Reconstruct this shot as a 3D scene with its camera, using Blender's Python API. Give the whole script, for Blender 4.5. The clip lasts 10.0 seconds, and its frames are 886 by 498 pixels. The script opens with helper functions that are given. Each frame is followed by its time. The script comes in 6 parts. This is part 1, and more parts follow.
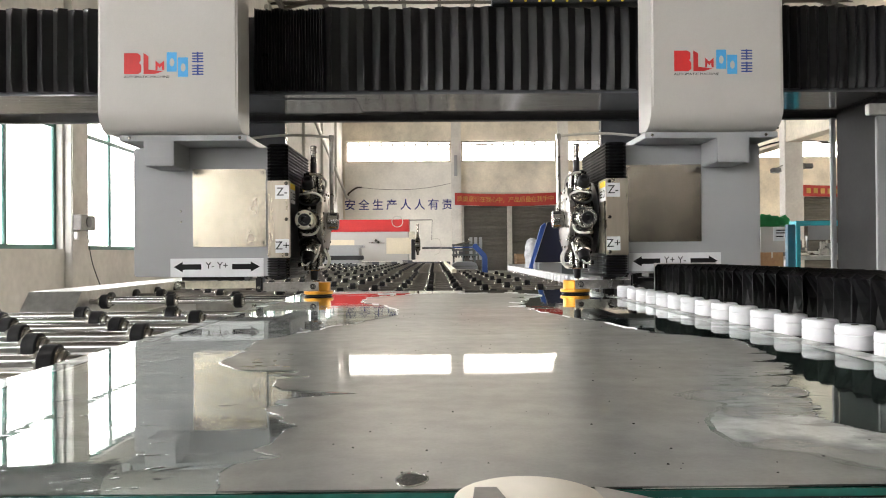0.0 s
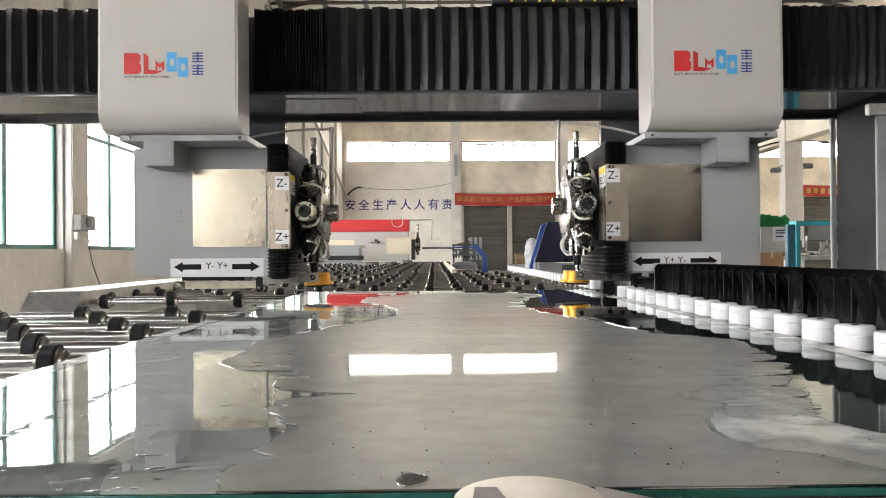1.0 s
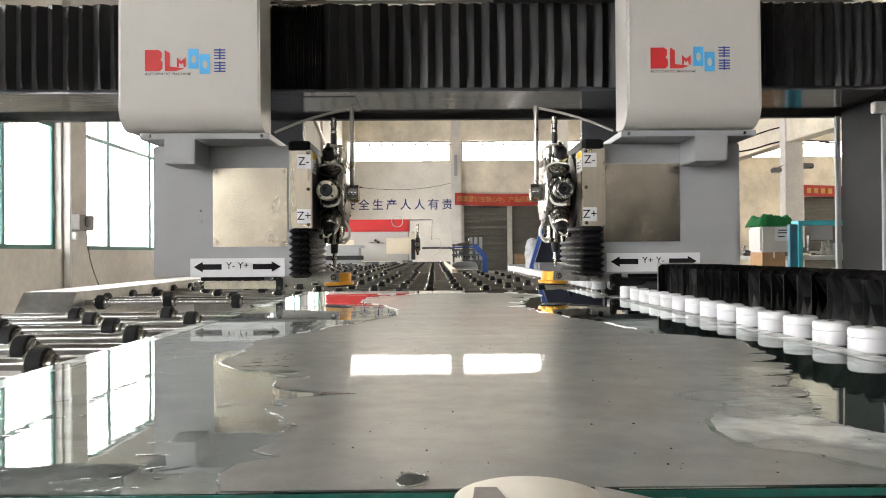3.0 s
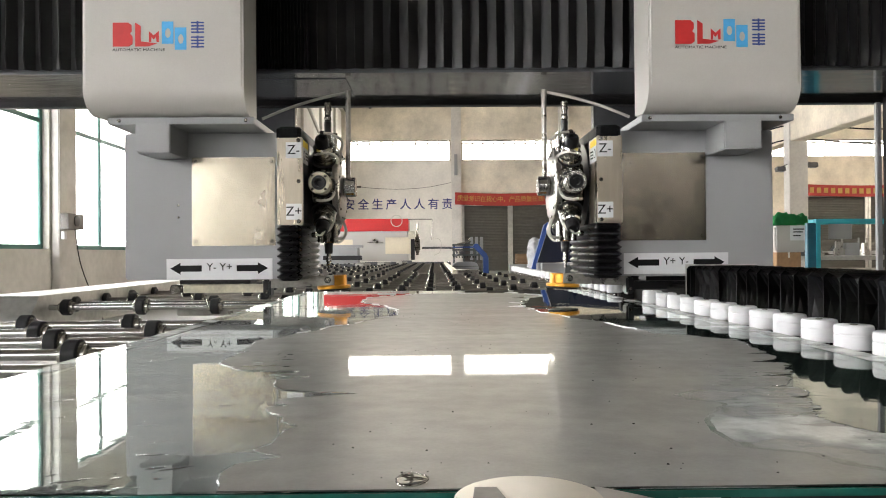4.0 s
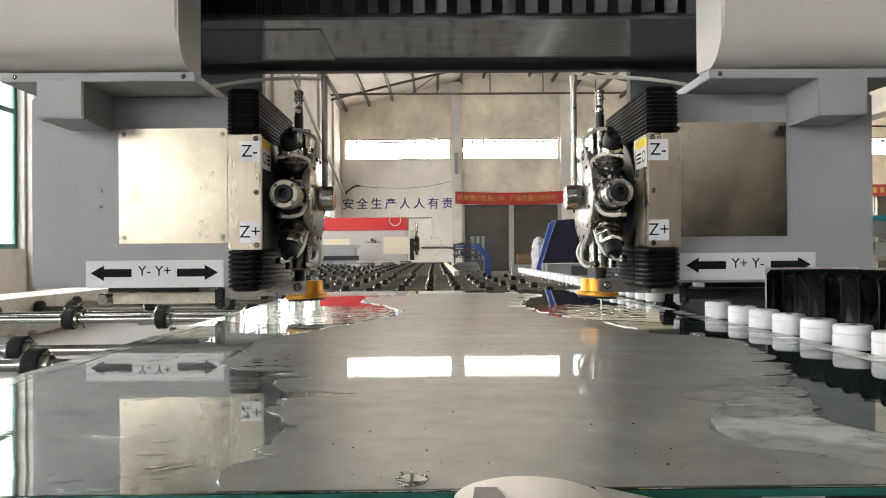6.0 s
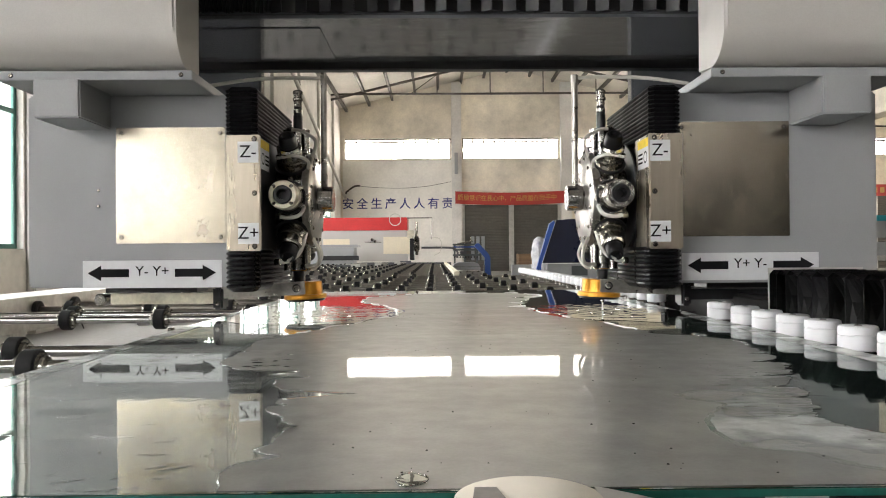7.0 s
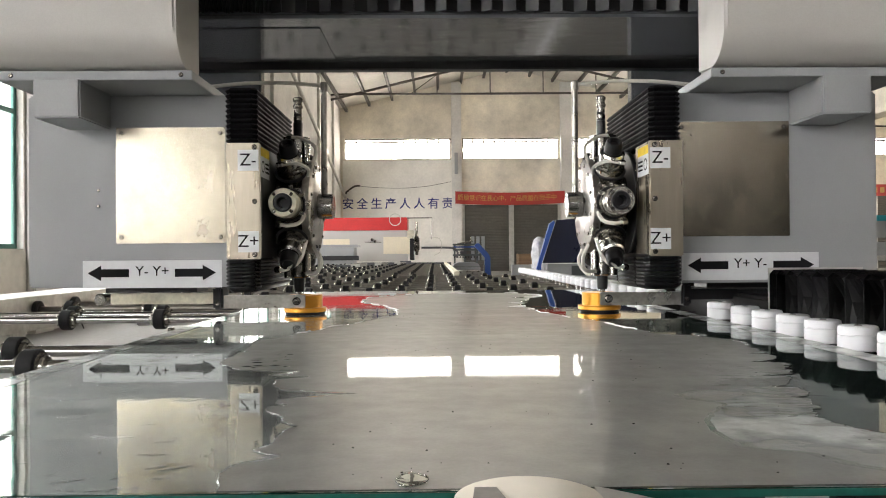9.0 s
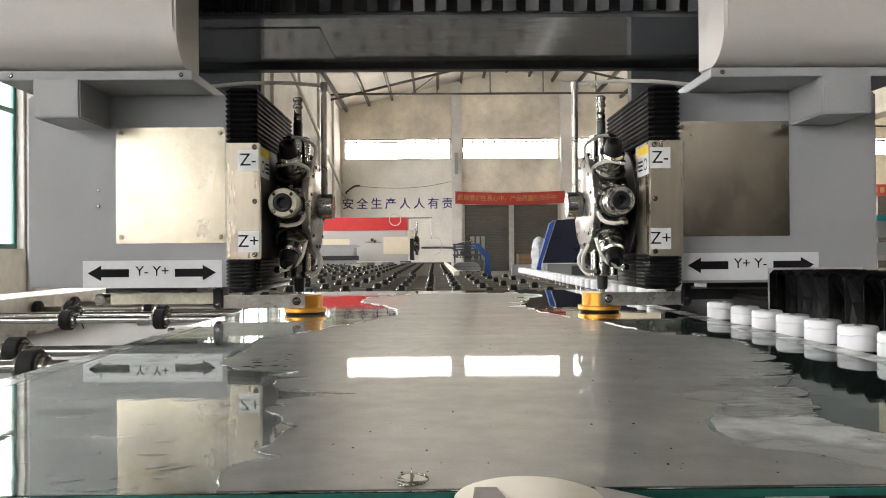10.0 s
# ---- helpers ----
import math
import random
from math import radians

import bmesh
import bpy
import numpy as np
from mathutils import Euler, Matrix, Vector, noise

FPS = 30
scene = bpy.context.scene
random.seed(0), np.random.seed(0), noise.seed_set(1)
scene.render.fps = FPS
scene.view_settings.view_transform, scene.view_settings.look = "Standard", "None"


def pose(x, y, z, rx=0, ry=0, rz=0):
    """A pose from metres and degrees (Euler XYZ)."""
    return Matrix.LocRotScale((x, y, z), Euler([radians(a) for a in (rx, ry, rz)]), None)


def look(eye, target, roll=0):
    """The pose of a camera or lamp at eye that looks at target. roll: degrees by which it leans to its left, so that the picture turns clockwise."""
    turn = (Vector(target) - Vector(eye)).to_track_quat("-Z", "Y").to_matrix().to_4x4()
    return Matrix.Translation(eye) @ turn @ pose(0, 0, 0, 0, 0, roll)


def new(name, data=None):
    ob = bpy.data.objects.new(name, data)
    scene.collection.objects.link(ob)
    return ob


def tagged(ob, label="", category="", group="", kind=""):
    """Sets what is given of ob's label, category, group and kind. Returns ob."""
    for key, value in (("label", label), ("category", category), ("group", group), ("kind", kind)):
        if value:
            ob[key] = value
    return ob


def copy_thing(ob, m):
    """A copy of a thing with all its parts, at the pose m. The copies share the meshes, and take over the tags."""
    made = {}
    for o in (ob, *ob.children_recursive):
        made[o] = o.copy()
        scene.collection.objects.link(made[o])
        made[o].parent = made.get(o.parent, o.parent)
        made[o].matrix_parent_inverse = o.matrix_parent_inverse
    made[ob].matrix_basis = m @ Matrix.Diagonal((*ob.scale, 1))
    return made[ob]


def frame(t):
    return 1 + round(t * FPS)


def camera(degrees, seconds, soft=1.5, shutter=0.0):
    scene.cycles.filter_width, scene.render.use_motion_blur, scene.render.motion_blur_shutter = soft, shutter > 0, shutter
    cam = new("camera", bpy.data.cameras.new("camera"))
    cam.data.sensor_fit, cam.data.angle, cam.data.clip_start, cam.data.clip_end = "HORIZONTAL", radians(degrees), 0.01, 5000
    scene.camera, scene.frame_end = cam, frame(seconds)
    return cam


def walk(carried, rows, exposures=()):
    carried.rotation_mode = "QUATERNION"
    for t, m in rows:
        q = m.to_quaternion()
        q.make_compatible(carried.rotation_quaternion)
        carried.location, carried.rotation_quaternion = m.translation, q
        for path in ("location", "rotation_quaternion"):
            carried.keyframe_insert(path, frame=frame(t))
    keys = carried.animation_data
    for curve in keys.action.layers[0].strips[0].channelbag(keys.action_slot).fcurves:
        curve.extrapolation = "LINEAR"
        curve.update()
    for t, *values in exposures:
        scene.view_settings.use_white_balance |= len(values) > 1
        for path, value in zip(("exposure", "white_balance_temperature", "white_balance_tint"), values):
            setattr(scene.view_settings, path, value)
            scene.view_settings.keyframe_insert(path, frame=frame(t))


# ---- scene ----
cam = camera(62.2, 10.0, soft=1.0)

# how far the glass sheet, and the camera that rides on it, has been carried: seconds, metres
TRAVEL = [(0, 0.0), (2.5, 0.0), (2.7, 0.008), (3.2, 0.088), (3.8, 0.298), (4.0, 0.393), (4.5, 0.641),
          (5.0, 0.850), (5.5, 0.988), (5.7, 1.020), (6.0, 1.052), (6.4, 1.068), (6.8, 1.07), (10.0, 1.07)]
EYE = pose(0, 0, 0, 90.35, 0, -0.617) @ pose(0, 0, 0, 0, 0, -0.45)
walk(cam, [(t, Matrix.Translation((0, d, 1.09)) @ EYE) for t, d in TRAVEL], exposures=[(0, 0.14), (2.5, 0.14), (4.5, 0.06), (6.4, -0.02), (10.0, -0.02)])

# ---- light ----
world = bpy.data.worlds.new("daylight")
scene.world = world
world.use_nodes = True
wn = world.node_tree
sky = wn.nodes.new("ShaderNodeTexSky")
sky.sky_type = "NISHITA"
sky.sun_disc = False
sky.sun_elevation, sky.sun_rotation = radians(48), radians(-70)
wn.links.new(sky.outputs[0], wn.nodes["Background"].inputs[0])
wn.nodes["Background"].inputs[1].default_value = 0.15
scene.view_settings.exposure = 0.0

sun = new("sun", bpy.data.lights.new("sun", "SUN"))
sun.data.energy, sun.data.angle, sun.data.color = 1.0, radians(12), (1.0, 0.95, 0.87)
sun.matrix_world = look((-20, 6, 24), (0, 0, 0))


def window_light(eye, target, w, h, watts, colour):
    lamp = new("window_daylight", bpy.data.lights.new("window_daylight", "AREA"))
    lamp.data.shape, lamp.data.size, lamp.data.size_y = "RECTANGLE", w, h
    lamp.data.energy, lamp.data.color = watts, colour
    lamp.matrix_world = look(eye, target)
    return lamp


DAY = (1.0, 0.965, 0.98)
WARM = (1.0, 0.90, 0.80)

# ---- materials ----
def material(name, colour, rough=0.5, metal=0.0, grain=40.0, vary=0.12, stain=2.0, stain_amount=0.15, bump=0.02, coat=0.0,
             stretch=(1, 1, 1), spec=0.5, island=0.0, gloss_vary=0.2):
    """Painted, metal or plastic surface: fine grain, broad stains, uneven gloss and a little relief."""
    m = bpy.data.materials.new(name)
    m.use_nodes = True
    nt = m.node_tree
    N, L = nt.nodes, nt.links
    b = N["Principled BSDF"]
    tc = N.new("ShaderNodeTexCoord")
    mp = N.new("ShaderNodeMapping")
    mp.inputs["Scale"].default_value = stretch
    L.new(tc.outputs["Object"], mp.inputs["Vector"])
    n1, n2 = N.new("ShaderNodeTexNoise"), N.new("ShaderNodeTexNoise")
    n1.inputs["Scale"].default_value, n1.inputs["Detail"].default_value = grain, 4
    n2.inputs["Scale"].default_value, n2.inputs["Detail"].default_value = stain, 6
    n2.inputs["Roughness"].default_value = 0.65
    for n in (n1, n2):
        L.new(mp.outputs[0], n.inputs["Vector"])

    def span(node, amount):
        r = N.new("ShaderNodeMapRange")
        r.inputs["From Min"].default_value, r.inputs["From Max"].default_value = 0.3, 0.7
        r.inputs["To Min"].default_value, r.inputs["To Max"].default_value = 1 - amount, 1 + amount
        L.new(node.outputs["Fac"], r.inputs["Value"])
        return r

    r1, r2 = span(n1, vary), span(n2, stain_amount)
    mul = N.new("ShaderNodeMath")
    mul.operation = "MULTIPLY"
    L.new(r1.outputs[0], mul.inputs[0])
    L.new(r2.outputs[0], mul.inputs[1])
    last = mul
    if island:
        info = N.new("ShaderNodeObjectInfo")
        r3 = N.new("ShaderNodeMapRange")
        r3.inputs["To Min"].default_value, r3.inputs["To Max"].default_value = 1 - island, 1 + island
        L.new(info.outputs["Random"], r3.inputs["Value"])
        m3 = N.new("ShaderNodeMath")
        m3.operation = "MULTIPLY"
        L.new(mul.outputs[0], m3.inputs[0])
        L.new(r3.outputs[0], m3.inputs[1])
        last = m3
    mix = N.new("ShaderNodeVectorMath")
    mix.operation = "SCALE"
    mix.inputs[0].default_value = colour
    L.new(last.outputs[0], mix.inputs["Scale"])
    L.new(mix.outputs[0], b.inputs["Base Color"])
    rr = span(n2, gloss_vary)
    mr = N.new("ShaderNodeMath")
    mr.operation = "MULTIPLY"
    mr.inputs[1].default_value = rough
    L.new(rr.outputs[0], mr.inputs[0])
    L.new(mr.outputs[0], b.inputs["Roughness"])
    b.inputs["Metallic"].default_value = metal
    b.inputs["Specular IOR Level"].default_value = spec
    b.inputs["Coat Weight"].default_value = coat
    b.inputs["Coat Roughness"].default_value = 0.08
    if bump:
        bp = N.new("ShaderNodeBump")
        bp.inputs["Strength"].default_value, bp.inputs["Distance"].default_value = 0.3, bump
        L.new(n1.outputs["Fac"], bp.inputs["Height"])
        L.new(bp.outputs[0], b.inputs["Normal"])
    return m


def clear_glass(name, colour, rough=0.0, ior=1.5):
    m = bpy.data.materials.new(name)
    m.use_nodes = True
    b = m.node_tree.nodes["Principled BSDF"]
    b.inputs["Base Color"].default_value = (*colour, 1)
    b.inputs["Roughness"].default_value = rough
    b.inputs["Transmission Weight"].default_value = 1.0
    b.inputs["IOR"].default_value = ior
    return m


def glow(name, colour, strength):
    m = bpy.data.materials.new(name)
    m.use_nodes = True
    b = m.node_tree.nodes["Principled BSDF"]
    b.inputs["Base Color"].default_value = (0.8, 0.8, 0.8, 1)
    b.inputs["Emission Color"].default_value = (*colour, 1)
    b.inputs["Emission Strength"].default_value = strength
    return m


WHITE_PAINT = material("white_powder_coat", (0.53, 0.51, 0.475), 0.45, grain=300, vary=0.03, stain=1.5, stain_amount=0.05, bump=0.0006)
GREY_PAINT = material("grey_machine_paint", (0.345, 0.352, 0.356), 0.42, grain=250, vary=0.03, stain=2, stain_amount=0.07, bump=0.0006)
LEG_PAINT = material("dark_brown_grey_paint", (0.022, 0.0215, 0.021), 0.6, grain=60, vary=0.06, stain=2, stain_amount=0.12, bump=0.001, spec=0.12)
BEAM_PAINT = material("dark_grey_gloss_beam_paint", (0.13, 0.135, 0.145), 0.09, grain=6, vary=0.03, stain=3, stain_amount=0.1, bump=0.010, coat=1.0, stretch=(1.0, 3.5, 1))
DARK_PAINT = material("dark_grey_gloss_paint", (0.13, 0.135, 0.145), 0.2, grain=60, vary=0.04, stain=3, stain_amount=0.1, bump=0.0008, coat=0.8)
BOX_STEEL = material("satin_stainless", (0.48, 0.425, 0.343), 0.29, 1.0, grain=14, vary=0.05, stain=6, stain_amount=0.1, bump=0.0003, stretch=(4, 4, 0.5), gloss_vary=0.2)
STEEL = material("brushed_stainless", (0.42, 0.375, 0.305), 0.23, 1.0, grain=9, vary=0.06, stain=7, stain_amount=0.22, bump=0.0022, stretch=(1, 1, 0.6), gloss_vary=0.3)
SHAFT = material("polished_shaft_steel", (0.58, 0.57, 0.56), 0.17, 1.0, grain=120, vary=0.06, stain=5, stain_amount=0.1, bump=0.0004, stretch=(0.3, 4, 4))
CAST = material("machined_cast_steel", (0.26, 0.247, 0.222), 0.20, 1.0, grain=90, vary=0.15, stain=12, stain_amount=0.25, bump=0.0012)
LIT_TURRET_STEEL = material("lit_machined_steel", (0.46, 0.44, 0.40), 0.17, 1.0, grain=90, vary=0.12, stain=12, stain_amount=0.22, bump=0.0010)
BRIGHT = material("bright_steel_fitting", (0.50, 0.485, 0.45), 0.23, 1.0, grain=150, vary=0.08, stain=20, stain_amount=0.15, bump=0.0004)
GALV = material("galvanised_frame", (0.55, 0.54, 0.51), 0.42, 0.85, grain=35, vary=0.12, stain=4, stain_amount=0.15, bump=0.001)
RUBBER = material("black_rubber", (0.013, 0.013, 0.014), 0.6, grain=90, vary=0.2, stain=10, stain_amount=0.2, bump=0.001, spec=0.3)
BELLOWS = material("black_bellows_fabric", (0.012, 0.0115, 0.0115), 0.38, grain=180, vary=0.1, stain=5, stain_amount=0.2, bump=0.0005, island=0.3, gloss_vary=0.3, spec=0.18)
RAIL_FABRIC = material("black_coated_fabric", (0.004, 0.004, 0.0045), 0.34, grain=16, vary=0.15, stain=6, stain_amount=0.2, bump=0.005, spec=0.11)
RUBBER_FOLD = material("black_rubber_bellows", (0.0035, 0.0035, 0.004), 0.45, grain=220, vary=0.2, stain=9, stain_amount=0.3, bump=0.0015, spec=0.10)
WET_RUBBER = material("wet_black_rubber_bellows", (0.0035, 0.0035, 0.004), 0.30, grain=120, vary=0.2, stain=9, stain_amount=0.3, bump=0.003, spec=0.28)
BLACK = material("black_plastic", (0.012, 0.012, 0.013), 0.35, grain=80, vary=0.1, bump=0.0005)
NYLON = material("white_nylon", (0.65, 0.65, 0.67), 0.35, grain=60, vary=0.02, stain=6, stain_amount=0.04, bump=0.0004)
ORANGE = material("orange_anodised_metal", (0.74, 0.34, 0.035), 0.3, 0.5, grain=80, vary=0.04, stain=15, stain_amount=0.05, gloss_vary=0.08, bump=0.0005)
STICKER = material("white_paper_sticker", (0.72, 0.73, 0.74), 0.5, grain=60, vary=0.02, stain=6, stain_amount=0.05, bump=0.0003)
INK = material("black_print", (0.008, 0.008, 0.009), 0.7, grain=60, vary=0.1, bump=0, spec=0.2)
YELLOW = material("yellow_print", (0.85, 0.62, 0.03), 0.5, bump=0)
RED = material("red_print", (0.62, 0.03, 0.03), 0.45, grain=60, vary=0.04, bump=0)
BLUE_PRINT = material("blue_print", (0.03, 0.06, 0.26), 0.45, grain=60, vary=0.04, bump=0)
NAVY_PRINT = material("navy_wall_lettering", (0.018, 0.022, 0.16), 0.6, grain=30, vary=0.1, bump=0)
RED_PAINT = material("red_machine_paint", (0.6, 0.03, 0.03), 0.35, grain=30, vary=0.05, stain=2, stain_amount=0.1, bump=0.0005)
BLUE_PAINT = material("blue_machine_paint", (0.025, 0.075, 0.30), 0.35, grain=30, vary=0.05, stain=2, stain_amount=0.1, bump=0.0005)
CYAN_PAINT = material("cyan_rack_paint", (0.03, 0.36, 0.45), 0.4, grain=30, vary=0.06, stain=2, stain_amount=0.12, bump=0.0006)
SHADED_CYAN_PAINT = material("shaded_cyan_paint", (0.01, 0.10, 0.15), 0.4, grain=30, vary=0.06, stain=2, stain_amount=0.12, bump=0.0006)
NAVY_PAINT = material("dark_navy_paint", (0.008, 0.01, 0.03), 0.3, grain=30, vary=0.05, stain=2, stain_amount=0.1, bump=0.0005)
WOOD = material("rough_pallet_wood", (0.20, 0.125, 0.072), 0.8, grain=20, vary=0.15, stain=3, stain_amount=0.2, bump=0.003, island=0.25)
CREAM = material("cream_plastic", (0.72, 0.68, 0.58), 0.4, grain=60, vary=0.03, stain=6, stain_amount=0.06, bump=0.0004)
DARK_RECESS = material("dark_grey_label", (0.16, 0.15, 0.14), 0.45, grain=90, vary=0.15, stain=20, stain_amount=0.2, bump=0)
CARD = material("brown_cardboard", (0.34, 0.2, 0.1), 0.8, grain=25, vary=0.1, stain=3, stain_amount=0.15, bump=0.002)
TARP = material("green_tarpaulin", (0.02, 0.28, 0.08), 0.4, grain=12, vary=0.2, stain=4, stain_amount=0.2, bump=0.01)
FILM_WRAP = material("clear_plastic_wrap", (0.42, 0.425, 0.44), 0.18, grain=12, vary=0.2, stain=4, stain_amount=0.2, bump=0.02)
WALL = material("stained_cream_plaster", (0.74, 0.68, 0.57), 0.85, grain=9, vary=0.05, stain=0.45, stain_amount=0.30, bump=0.004)
# darker, duller shaft steel for the far rows
FAR_SHAFT = material("darker_dull_shaft_steel", (0.27, 0.25, 0.225), 0.32, 1.0, grain=60, vary=0.2, stain=5, stain_amount=0.25, bump=0.0004, stretch=(0.5, 4, 4))
# cream reflection on the far stainless plates, put into the base colour
CREAM_REFLECTION_STEEL = material("cream_reflection_steel", (0.80, 0.72, 0.55), 0.4, 0.2, grain=30, vary=0.03, stain=3, stain_amount=0.06, bump=0.0004)
WHITE_WALL = material("whitewashed_plaster", (0.78, 0.755, 0.70), 0.85, grain=7, vary=0.05, stain=0.6, stain_amount=0.10, bump=0.003)
PALE_WALL = material("pale_grey_plaster", (0.66, 0.64, 0.60), 0.85, grain=9, vary=0.06, stain=0.8, stain_amount=0.14, bump=0.004)
DARK_WALL = material("dark_reflection_wall", (0.07, 0.062, 0.054), 0.85, grain=9, vary=0.05, stain=0.35, stain_amount=0.16, bump=0.004)
CONCRETE = material("grey_concrete_floor", (0.21, 0.205, 0.19), 0.6, grain=14, vary=0.1, stain=0.6, stain_amount=0.18, bump=0.003)
SHUTTER = material("grey_brown_shutter", (0.088, 0.083, 0.072), 0.55, 0.1, grain=8, vary=0.08, stain=0.7, stain_amount=0.15, bump=0.002)
BANNER = material("red_banner_cloth", (0.38, 0.035, 0.028), 0.7, grain=20, vary=0.06, stain=2, stain_amount=0.1, bump=0.002)
GOLD = material("yellow_banner_print", (0.46, 0.27, 0.06), 0.6, bump=0)
ROOF = material("pale_roof_sheet", (0.6, 0.57, 0.5), 0.6, grain=6, vary=0.06, stain=0.5, stain_amount=0.12, bump=0.003)
TRUSS = material("brown_truss_paint", (0.06, 0.05, 0.04), 0.55, grain=10, vary=0.1, bump=0.002)
GREEN_FRAME = material("green_window_frame", (0.05, 0.16, 0.13), 0.4, grain=20, vary=0.08, bump=0.001)
FRAME_GREEN = material("grey_green_frame_paint", (0.085, 0.10, 0.10), 0.4, grain=30, vary=0.06, stain=3, stain_amount=0.12, bump=0.0005)
PANE = clear_glass("window_glass", (0.97, 1.0, 0.99))
CREAM_STEEL = material("yellowed_bare_steel", (0.62, 0.58, 0.46), 0.4, 0.5, grain=90, vary=0.1, stain=14, stain_amount=0.2, bump=0.0008)
GREY_STEEL = material("dull_grey_steel", (0.30, 0.285, 0.26), 0.30, 0.9, grain=110, vary=0.1, stain=14, stain_amount=0.2, bump=0.0006)
LIGHT_BLUE = material("light_blue_print", (0.08, 0.42, 0.78), 0.45, grain=60, vary=0.04, bump=0)
HOSE = material("milky_plastic_hose", (0.62, 0.60, 0.54), 0.2, grain=60, vary=0.05, bump=0.0003, coat=0.4)


def coated_glass(name, tint):
    """Reflective coated float glass: clear body with a thin mirror-like coat."""
    m = clear_glass(name, tint, 0.0, 1.52)
    nt = m.node_tree
    b, out = nt.nodes["Principled BSDF"], nt.nodes["Material Output"]
    coat = nt.nodes.new("ShaderNodeBsdfGlossy")
    coat.inputs["Color"].default_value = (0.86, 0.90, 0.87, 1)
    coat.inputs["Roughness"].default_value = 0.01
    mix = nt.nodes.new("ShaderNodeMixShader")
    mix.inputs[0].default_value = 0.58
    tc, n, bp = nt.nodes.new("ShaderNodeTexCoord"), nt.nodes.new("ShaderNodeTexNoise"), nt.nodes.new("ShaderNodeBump")
    n.inputs["Scale"].default_value, n.inputs["Detail"].default_value = 9.0, 4.0
    bp.inputs["Strength"].default_value, bp.inputs["Distance"].default_value = 0.35, 0.0012
    nt.links.new(tc.outputs["Object"], n.inputs["Vector"])
    nt.links.new(n.outputs["Fac"], bp.inputs["Height"])
    nt.links.new(bp.outputs[0], coat.inputs["Normal"])
    nt.links.new(b.outputs[0], mix.inputs[1])
    nt.links.new(coat.outputs[0], mix.inputs[2])
    nt.links.new(mix.outputs[0], out.inputs["Surface"])
    return m


def dusty_film(name, colour, cover, gloss, rough, uneven=0.06, haze=0.0):
    """A thin dried film on glass: it scatters most light, lets a little through, and keeps a weak sheen, with specks and wiping marks."""
    m = bpy.data.materials.new(name)
    m.use_nodes = True
    nt = m.node_tree
    N, L = nt.nodes, nt.links
    N.remove(N["Principled BSDF"])
    out = N["Material Output"]
    tc, mp = N.new("ShaderNodeTexCoord"), N.new("ShaderNodeMapping")
    mp.inputs["Scale"].default_value = (1.3, 8, 1)
    L.new(tc.outputs["Object"], mp.inputs["Vector"])

    def field(scale, detail, lo, hi, vector):
        n, r = N.new("ShaderNodeTexNoise"), N.new("ShaderNodeMapRange")
        n.inputs["Scale"].default_value, n.inputs["Detail"].default_value = scale, detail
        L.new(vector, n.inputs["Vector"])
        r.inputs["From Min"].default_value, r.inputs["From Max"].default_value = 0.3, 0.7
        r.inputs["To Min"].default_value, r.inputs["To Max"].default_value = lo, hi
        L.new(n.outputs["Fac"], r.inputs["Value"])
        return r.outputs[0]

    streak = field(1.6, 8, cover * (1 - uneven), min(1.0, cover * (1 + uneven)), mp.outputs[0])
    tone = field(2.2, 6, 0.94, 1.05, mp.outputs[0])
    grain = field(240, 3, 0.91, 1.09, tc.outputs["Object"])
    mul, col = N.new("ShaderNodeMath"), N.new("ShaderNodeVectorMath")
    mul.operation, col.operation = "MULTIPLY", "SCALE"
    mottle, blend = field(34, 7, 0.84, 1.17, tc.outputs["Object"]), N.new("ShaderNodeMath")
    blend.operation = "MULTIPLY"
    L.new(tone, blend.inputs[0])
    L.new(mottle, blend.inputs[1])
    L.new(blend.outputs[0], mul.inputs[0])
    L.new(grain, mul.inputs[1])
    col.inputs[0].default_value = colour
    L.new(mul.outputs[0], col.inputs["Scale"])
    dull, sheen, see = N.new("ShaderNodeBsdfDiffuse"), N.new("ShaderNodeBsdfGlossy"), N.new("ShaderNodeBsdfTransparent")
    L.new(col.outputs[0], dull.inputs["Color"])
    sheen.inputs["Roughness"].default_value = rough
    body, mix = N.new("ShaderNodeMixShader"), N.new("ShaderNodeMixShader")
    fr, amount = N.new("ShaderNodeFresnel"), N.new("ShaderNodeMath")
    fr.inputs["IOR"].default_value = 1.4
    amount.operation = "MULTIPLY_ADD"
    amount.inputs[1].default_value, amount.inputs[2].default_value = gloss, gloss * 0.1
    L.new(fr.outputs[0], amount.inputs[0])
    L.new(amount.outputs[0], body.inputs[0])
    broad, base = N.new("ShaderNodeBsdfGlossy"), N.new("ShaderNodeMixShader")
    broad.inputs["Roughness"].default_value, base.inputs[0].default_value = 0.36, haze
    broad.inputs["Color"].default_value = (0.95, 0.94, 0.91, 1)
    L.new(dull.outputs[0], base.inputs[1])
    L.new(broad.outputs[0], base.inputs[2])
    L.new(base.outputs[0], body.inputs[1])
    L.new(sheen.outputs[0], body.inputs[2])
    patch, share = field(17, 7, 1 - 0.75 * uneven, 1 + 0.45 * uneven, tc.outputs["Object"]), N.new("ShaderNodeMath")
    share.operation, share.use_clamp = "MULTIPLY", True
    L.new(streak, share.inputs[0])
    L.new(patch, share.inputs[1])
    L.new(share.outputs[0], mix.inputs[0])
    L.new(see.outputs[0], mix.inputs[1])
    L.new(body.outputs[0], mix.inputs[2])
    L.new(mix.outputs[0], out.inputs["Surface"])
    return m


